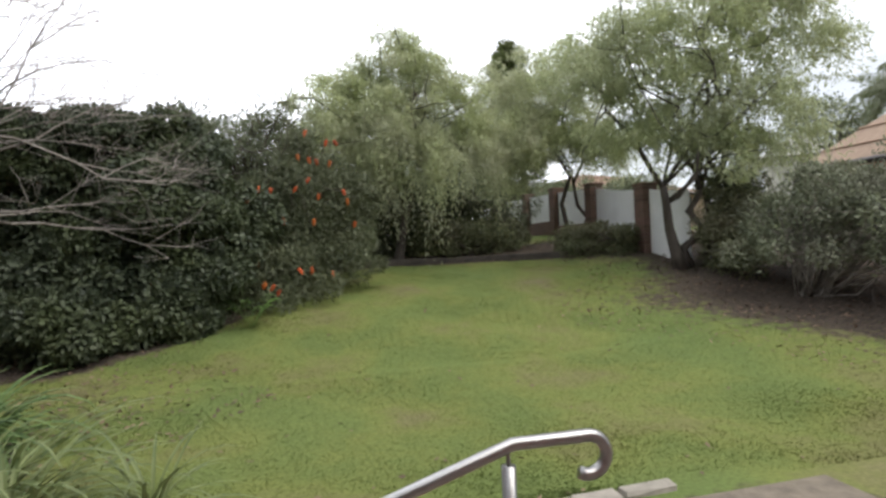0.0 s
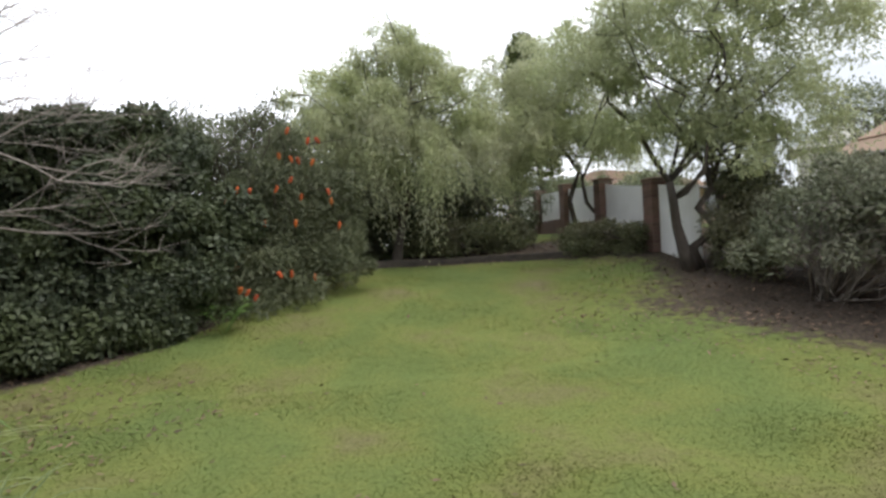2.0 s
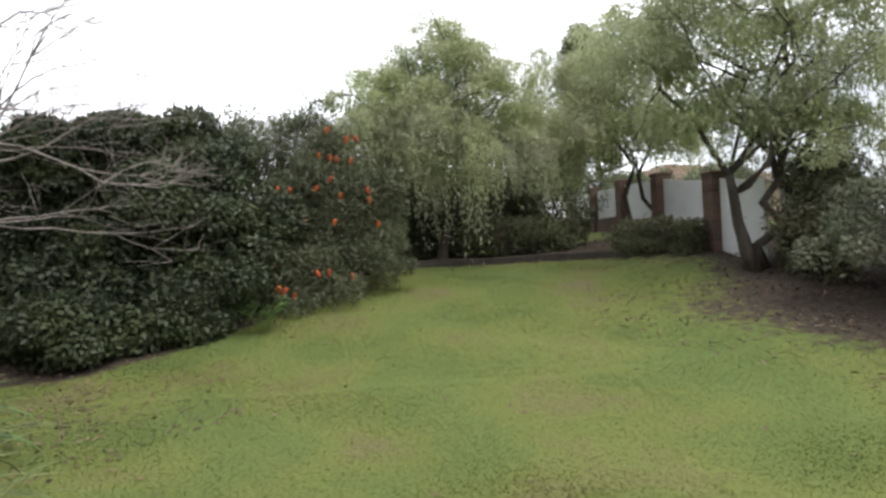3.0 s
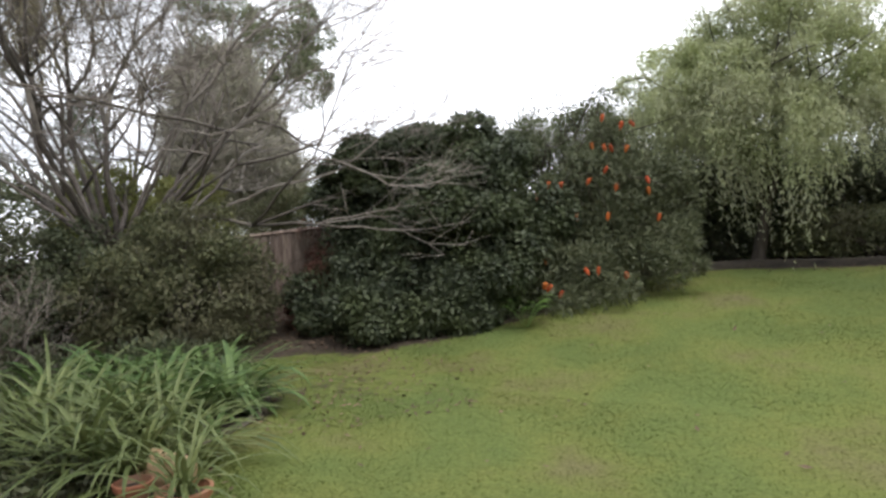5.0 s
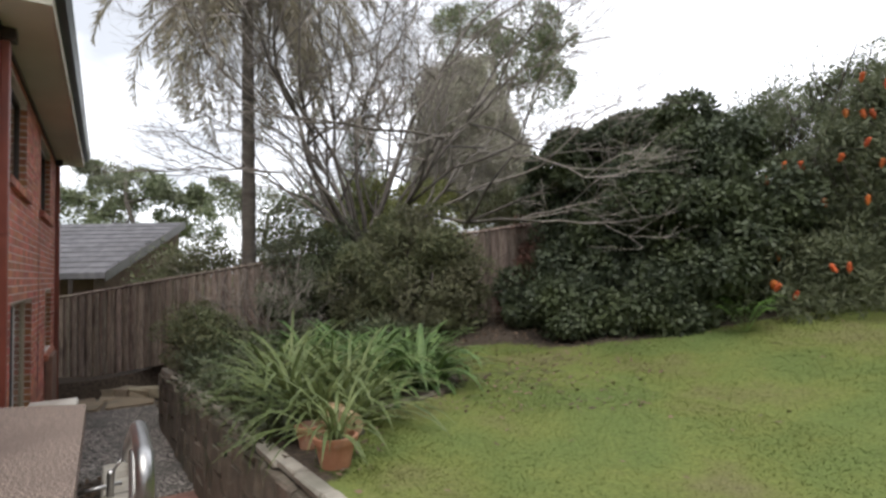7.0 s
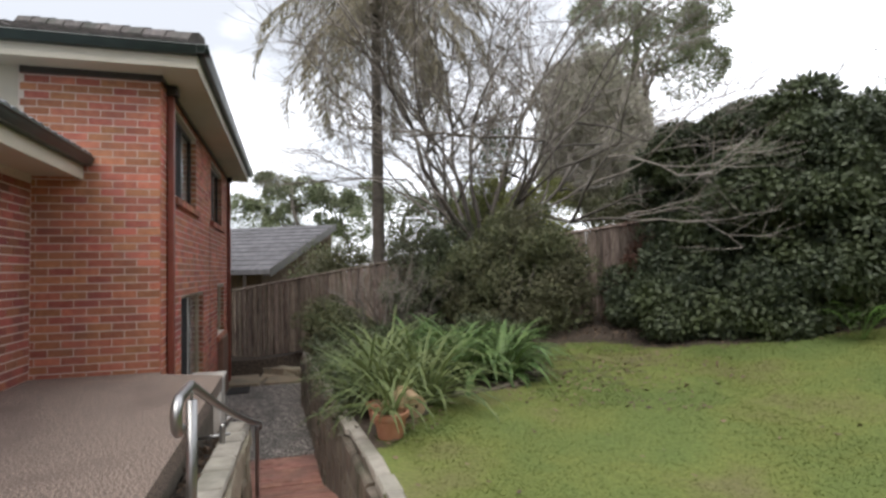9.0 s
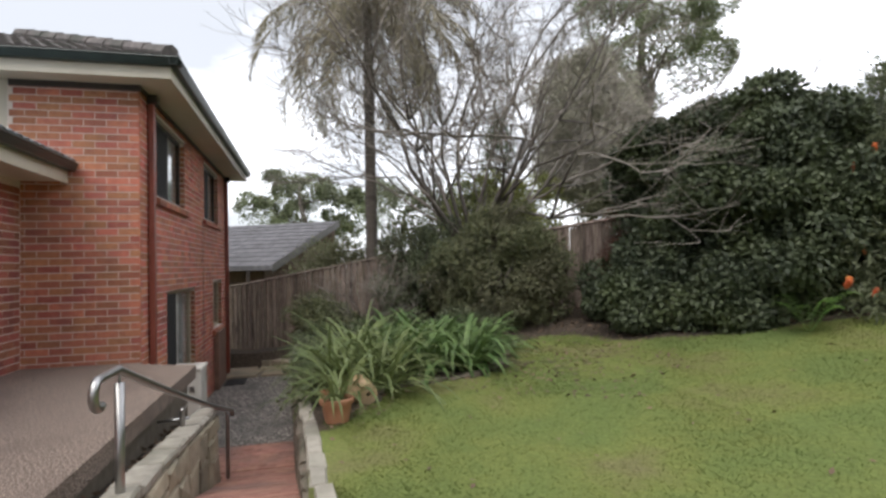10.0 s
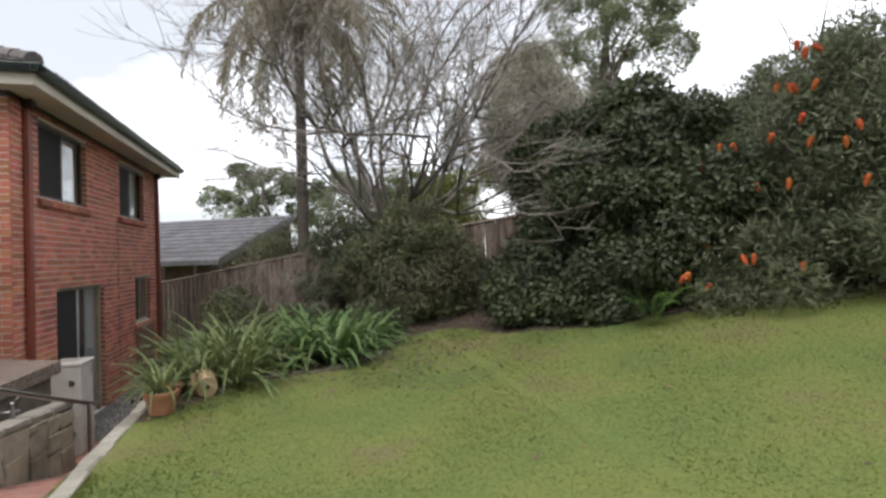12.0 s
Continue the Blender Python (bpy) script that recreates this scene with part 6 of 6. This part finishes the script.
tall_tree("gum_tree", (-25.0, 2.4, gz(-25, 2.4)), "bushy gum tree beyond the neighbouring roof", [(-25.0, 3.6, 4.9, 0.9, 1.0, 0.7), (-25.8, 1.6, 5.4, 0.8, 0.9, 0.7), (-24.4, 5.2, 3.6, 1.2, 1.2, 1.1), (-25.0, 2.2, 3.4, 1.2, 1.2, 1.2), (-25.0, 0.2, 3.8, 0.8, 0.8, 0.8), (-24.8, 6.4, 4.6, 0.8, 0.8, 0.7)], 60, 220, 0.55, 0.24, 0.085, M_GUM, 73, 0.15, boughs=True, amount=0.2, shell=0.5, fill=0.1)
tall_tree("gum_tree", (-15.5, 6.2, gz(-15.5, 6.2)), "light green tree behind the fence", [(-15.5, 6.2, 3.0, 1.3, 1.3, 1.0), (-14.2, 7.4, 2.8, 1.2, 1.2, 1.0), (-13.5, 9.0, 2.6, 1.2, 1.2, 1.1)], 420, 24, 0.38, 0.13, 0.05, M_GUM, 74, 0.12, shell=0.5)
tall_tree("cypress", (-20.3, 11.7, gz(-20.3, 11.7)), "narrow dark green cypress in the distance", [(-20.3, 11.7, 4.8, 0.9, 0.9, 3.3)], 420, 26, 0.3, 0.14, 0.04, M_DARKBUSH, 75, 0.12, shell=0.3)
tall_tree("cypress", (8.57, 24.0, gz(8.57, 24)), "dark rounded conifer rising behind the weeping trees", [(8.57, 24.0, 8.0, 0.75, 0.75, 2.5), (8.57, 24.0, 4.5, 1.3, 1.3, 2.5)], 420, 90, 0.36, 0.17, 0.07, M_CONIFER, 76, 0.16, shell=0.3, amount=0.05, dome=0.6)
tall_tree("gum_tree", (22.0, 19.5, gz(22, 19.5)), "grey-green gum tree beyond the tan roof", [(21.5, 20.0, 5.4, 2.0, 2.0, 1.5), (23.5, 18.0, 5.8, 2.0, 2.0, 1.6)], 420, 26, 0.5, 0.18, 0.06, M_GUM, 77, 0.2, shell=0.5)
tall_tree("gum_tree", (-6.0, 12.8, gz(-6, 12.8)), "soft green trees behind the camellia", [(-6.6, 12.4, 2.8, 1.4, 1.1, 1.2), (-4.6, 13.0, 2.8, 1.3, 1.1, 1.2)], 560, 26, 0.42, 0.15, 0.05, M_GUM, 78, 0.16, shell=0.5)

# ---- neighbouring houses ----
nh = thing("neighbour_house", (-14.0, 1.76, 0.0), "neighbouring brown brick house with a grey tiled gable roof", "house")
E_, P_ = Vector((0, 0, 1.15)), Vector((-4.0, 2.34, 2.9))
D_ = Vector((-0.5, -0.86, 0)).normalized() * 9
Q_ = Vector((-2.2, 1.79 + 3.2, 1.0))
v = [E_, P_, P_ + D_, E_ + D_]
part("roof", mesh_of("roof", [tuple(p) for p in v] + [tuple(p - Vector((0, 0, 0.12))) for p in v], [(0, 1, 2, 3), (7, 6, 5, 4), (0, 4, 5, 1), (1, 5, 6, 2), (2, 6, 7, 3), (3, 7, 4, 0)], M_NTILE), nh)
vs = []
for r in range(11):
    for c in range(30):
        a = E_ + (P_ - E_) * (r / 11) + D_ * ((c + (0.5 if r % 2 else 0)) / 30.5)
        dx, dy = D_ / 31.5, (P_ - E_) / 11 * 1.06
        up = Vector((0, 0, 0.035))
        vs += [a + up, a + dy + up * 0.3, a + dx + dy + up * 0.3, a + dx + up, a, a + up, a + dx + up, a + dx]
tagged(part("roof_tiles", quads_mesh("roof_tiles", [tuple(p) for p in vs], M_NTILE), nh), kind="stuff")
part("barge_board", mesh_of("barge_board", [tuple(E_ + Vector((0.03, 0.02, 0.06))), tuple(P_ + Vector((0.03, 0.02, 0.06))), tuple(P_ + Vector((0.03, 0.02, -0.2))), tuple(E_ + Vector((0.03, 0.02, -0.2))), tuple(E_ + Vector((-0.03, 0, 0.06))), tuple(P_ + Vector((-0.03, 0, 0.06))), tuple(P_ + Vector((-0.03, 0, -0.2))), tuple(E_ + Vector((-0.03, 0, -0.2)))], [(3, 2, 1, 0), (4, 5, 6, 7), (0, 1, 5, 4), (1, 2, 6, 5), (2, 3, 7, 6), (3, 0, 4, 7)], M_WFRAME), nh)
W0, W1 = E_ + Vector((-0.2, -0.25, -0.1)), P_ + Vector((-0.2, -0.25, -0.14))
part("gable_wall", mesh_of("gable_wall", [(W0.x, W0.y, -1.8), (W1.x, W1.y, -1.8), (W1.x, W1.y, W1.z), (W0.x, W0.y, W0.z), (W0.x - 0.2, W0.y + 0.1, -1.8), (W1.x - 0.2, W1.y + 0.1, -1.8), (W1.x - 0.2, W1.y + 0.1, W1.z), (W0.x - 0.2, W0.y + 0.1, W0.z)], [(0, 1, 2, 3), (7, 6, 5, 4), (0, 4, 5, 1), (1, 5, 6, 2), (2, 6, 7, 3), (3, 7, 4, 0)], M_NBRICK), nh)
S0, S1 = W0 + Vector((-0.86, 0.3, 0)), W0 + Vector((-0.86 - 4.2, 0.3 - 7.2, 0))
B_ = Vector((-0.17, 0.1, 0))
part("wall", mesh_of("wall", [(p.x, p.y, z) for p in (S0, S1, S1 + B_, S0 + B_) for z in (-1.8, 1.35)], [(0, 2, 3, 1), (4, 6, 7, 5), (2, 4, 5, 3), (6, 0, 1, 7), (1, 3, 5, 7)], M_NBRICK), nh)
for k in range(3):
    q = E_ + Vector((-0.25, -0.3, 0)) + D_ * (0.06 + 0.14 * k)
    part("verandah_post", Shape().box(q.x - 0.05, q.x + 0.05, q.y - 0.05, q.y + 0.05, -1.8, 1.02).mesh("verandah_post", M_WFRAME), nh)


def gable_house(name, at, yaw, w, d, eave, ridge, label, wall_mat, roof_mat, windows=()):
    h = thing(name, at, label, "house")
    h.rotation_euler = (0, 0, yaw)
    part("wall", Shape().box(-w / 2, w / 2, -d / 2, d / 2, -1.5, eave).mesh("wall", wall_mat), h)
    v = [(-w / 2 - 0.5, -d / 2 - 0.5, eave), (w / 2 + 0.5, -d / 2 - 0.5, eave), (w / 2 + 0.5, d / 2 + 0.5, eave), (-w / 2 - 0.5, d / 2 + 0.5, eave), (-w / 2 + d * 0.45, 0, ridge), (w / 2 - d * 0.45, 0, ridge)]
    part("roof", mesh_of("roof", v, [(0, 1, 5, 4), (1, 2, 5), (2, 3, 4, 5), (3, 0, 4), (3, 2, 1, 0)], roof_mat), h)
    sh = Shape()
    for a, b in ((0, 1), (1, 2), (2, 3), (3, 0)):
        sh.tube([Vector(v[a]) + Vector((0, 0, 0.0)), Vector(v[b])], 0.07, 4)
    part("eaves_gutter", sh.mesh("eaves_gutter", M_WFRAME), h)
    courses = Shape()
    for r in range(1, 9):
        u = r / 9
        for (a, b), (c0, c1) in (((0, 1), (4, 5)), ((1, 2), (5, 5)), ((2, 3), (5, 4)), ((3, 0), (4, 4))):
            courses.tube([Vector(v[a]).lerp(Vector(v[c0]), u) + Vector((0, 0, 0.02)), Vector(v[b]).lerp(Vector(v[c1]), u) + Vector((0, 0, 0.02))], 0.035, 4, False)
    tagged(part("tile_course_relief", courses.mesh("tile_course_relief", roof_mat), h), kind="stuff")
    for wx, wz, side in windows:
        wi = part("window", Shape().box(wx - 0.55, wx + 0.55, side * (d / 2 + 0.0) - 0.03, side * (d / 2) + 0.03, wz, wz + 1.1).mesh("window", M_WFRAME), h)
        part("pane", Shape().box(wx - 0.48, wx + 0.48, side * (d / 2) - 0.036, side * (d / 2) + 0.036, wz + 0.07, wz + 1.03).mesh("pane", M_GLASS), wi)
    return h


gable_house("neighbour_house", (16.4, 6.6, 0.0), radians(90), 9.0, 9.0, 2.75, 6.8, "neighbouring brick house with a tan tiled hip roof", M_BRICK, M_TTILE, ((2.0, 0.9, 1), (-2.0, 0.9, 1)))
gable_house("neighbour_house", (14.0, 26.0, 0.0), radians(25), 9.0, 7.0, 3.4, 4.7, "pinkish rendered house with a tan roof behind the trees", M_RENDER, M_TTILE, ((-2.5, 2.2, -1), (2.0, 2.2, -1)))
gable_house("neighbour_house", (27.5, 27.0, 0.0), radians(-40), 3.6, 3.2, 5.6, 7.0, "small pale house with a light gable in the distance", M_PALEWALL, M_PALEWALL, ((0.0, 3.6, -1),))
gable_house("neighbour_house", (-8.0, 16.9, 0.0), radians(35), 3.6, 3.4, 4.2, 5.5, "blue-grey house behind the camellia", M_BLUEWALL, M_NTILE, ((-0.9, 2.6, -1), (0.9, 2.6, -1)))

# ---- mats, small things, and the many small pieces ----
tagged(new("door_mat", Shape().box(-9.25, -8.55, 1.08, 1.5, -1.418, -1.40, 0.006).mesh("door_mat", M_MAT)), "black rubber mat on the path by the wall", "mat")
drain = thing("drain_cover", (-4.08, 2.83, -1.418), "small pale drain surround set in the path", "drain")
part("drain_frame", Shape().box(-0.11, 0.11, -0.09, -0.055, 0, 0.012).box(-0.11, 0.11, 0.055, 0.09, 0, 0.012).box(-0.11, -0.075, -0.055, 0.055, 0, 0.012).box(0.075, 0.11, -0.055, 0.055, 0, 0.012).mesh("drain_frame", M_PIER), drain)
part("drain_grate", Shape().box(-0.075, 0.075, -0.055, 0.055, 0.001, 0.005).mesh("drain_grate", M_MAT), drain)
board = thing("meter_board", (-8.3, HY + 0.06, -1.42), "brown painted timber board against the house wall", "board")
part("board_body", Shape().box(-0.9, 0.1, -0.05, 0.05, 0.0, 1.2, 0.01).mesh("board_body", M_BOARD), board)

# grass blades and clover over the lawn
_r = np.random.default_rng(90)
_N = 560000
_gx = _r.uniform(-4.8, 7.5, _N)
_gy = 3.0 + 9.5 * _r.random(_N) ** 1.35
_keep = _r.random(_N) < np.clip(lawn_cover(_gx, _gy) * 1.3 - 0.15, 0, 1)
_gx, _gy = _gx[_keep], _gy[_keep]
_pz = ground(_gx, _gy) + 0.018 * np.sin(_gx * 2.3 + 1.1 * np.sin(_gy * 1.7)) * np.cos(_gy * 1.9 + 0.6 * _gx) - 0.004
_n = len(_gx)
_pos = np.stack([_gx, _gy, _pz], 1)
_ax = _r.normal(size=(_n, 3)) * 0.75
_ax[:, 2] = np.abs(_ax[:, 2]) * 0.3 + 0.1
_patch = 0.75 + 0.5 * np.sin(_gx * 1.3 + 2 * np.sin(_gy * 0.9)) * np.sin(_gy * 1.7 + _gx)
_L = _r.uniform(0.014, 0.032, _n) * np.clip(_patch, 0.75, 1.08)
_grass = new("lawn_grass", quads_mesh("lawn_grass", leaf_quads(_pos, _ax, _L, _r.uniform(0.006, 0.009, _n), _r), M_GRASSB))
tagged(_grass, "short mixed green lawn grass with clover", "grass", kind="stuff")

# fallen leaves
_N = 42000
_lx, _ly = _r.uniform(-8.5, 9.5, _N), _r.uniform(3.0, 14.5, _N)
_c = lawn_cover(_lx, _ly)
_keep = (_r.random(_N) < np.where(_c < 0.35, 0.75, np.where(_c < 0.95, 0.4, 0.012))) & (_ly > 3.05 + 0 * _lx)
_lx, _ly = _lx[_keep], _ly[_keep]
_n = len(_lx)
_pos = np.stack([_lx, _ly, ground(_lx, _ly) + 0.022], 1)
_ax = _r.normal(size=(_n, 3))
_ax[:, 2] *= 0.25
_sd = np.tile([0.0, 0.0, 1.0], (_n, 1)) + _r.normal(size=(_n, 3)) * 0.3
tagged(new("leaf_litter", quads_mesh("leaf_litter", leaf_quads(_pos, _ax, _r.uniform(0.04, 0.09, _n), _r.uniform(0.018, 0.04, _n), _r, _sd), M_LITTER)), "brown fallen leaves under the shrubs", "leaf litter", kind="stuff")
_n = 260
_lx, _ly = _r.uniform(-2.2, 0.9, _n), _r.uniform(1.6, 1.81, _n)
_pos = np.stack([_lx, _ly, np.array([sw_top(q) for q in _lx]) - 0.11], 1)
_ax = _r.normal(size=(_n, 3))
_ax[:, 2] = np.abs(_ax[:, 2]) * 0.3
tagged(new("planter_litter", quads_mesh("planter_litter", leaf_quads(_pos, _ax, 0.06, 0.03, _r), M_LITTER)), "dry leaves lying in the planter", "leaf litter", kind="stuff")

# facing bricks
def brick_part(parent, u, z, length, place, yaw):
    ob = new("brick", brick_mesh(length))
    ob.parent = parent
    ob.location, ob.rotation_euler = place(u, z), (0, 0, yaw)


def brick_stuff(slots, place, along, out, parent):
    sh = []
    a, o = Vector(along), Vector(out)
    for u, z, L in slots:
        c = Vector(place(u, z))
        k = random.uniform(-0.002, 0.002)
        f = [c + a * (s * L / 2) + Vector((0, 0, t * BH / 2)) + o * (0.004 + k * 0.6) for s, t in ((-1, -1), (1, -1), (1, 1), (-1, 1))]
        b = [p - o * 0.012 for p in f]
        sh += f
        for i in range(4):
            j = (i + 1) % 4
            sh += [f[j], f[i], b[i], b[j]]
    tagged(part("bricks", quads_mesh("bricks", [tuple(p) for p in sh], M_BRICK), parent), kind="stuff")


for u, z, L in brick_slots(-HY - 0.008, 0.40, -0.04, SOFF, []):
    brick_part(wall_front, u, z, L, lambda u, z: (HX, -u, z), radians(-90))
brick_stuff(brick_slots(3.155, 10.1, -1.45, SOFF, SIDE_HOLES), lambda u, z: (-u, HY, z), (-1, 0, 0), (0, 1, 0), wall_side)
brick_stuff(brick_slots(-3.13, 5.0, 0.0, 2.12, [(-0.55, 0.45, 0.0, 2.05)]), lambda u, z: (u, WY, z), (1, 0, 0), (0, 1, 0), wall_wing)
# brick reveals at the sides of the openings
_rev = []
for h0, h1, g0, g1 in SIDE_HOLES:
    z = g0 + BH / 2
    while z + BH / 2 < g1:
        for u, s in ((h0, 1), (h1, -1)):
            x = -u - s * 0.004
            _rev += [(x, HY - 0.003, z - BH / 2), (x, HY - 0.07, z - BH / 2), (x, HY - 0.07, z + BH / 2), (x, HY - 0.003, z + BH / 2)]
        z += BH + BJ
tagged(part("reveal_bricks", quads_mesh("reveal_bricks", _rev, M_BRICK), wall_side), kind="stuff")

# brick pavers of the ramp and lower path, herringbone-free stretcher rows
pav = {}


def paver(w):
    k = round(w, 2)
    if k not in pav:
        pav[k] = box_mesh("paver", -0.054, 0.054, -k / 2, k / 2, -0.03, 0.0, M_PAVER)
    return pav[k]


_rows = 0
x = -4.19
while x < 0.95:
    z = float(path_z(x))
    tilt = -math.atan2(float(path_z(x + 0.1)) - float(path_z(x - 0.1)), 0.2)
    y0, y1 = (1.97 if x > -2.3 else (1.92 if x > -2.78 else 1.3)), kerb_y(x) - 0.08
    y = y0 - (0.115 if _rows % 2 else 0.0)
    while y < y1:
        a, b = max(y, y0), min(y + 0.225, y1)
        if b - a > 0.04:
            ob = new("paver", paver(b - a))
            ob.parent = ramp if x > -3.15 else lower
            ob.location, ob.rotation_euler = (x, (a + b) / 2, z + random.uniform(-0.003, 0.003)), (random.uniform(-0.01, 0.01), tilt, 0)
        y += 0.232
    x += 0.115
    _rows += 1
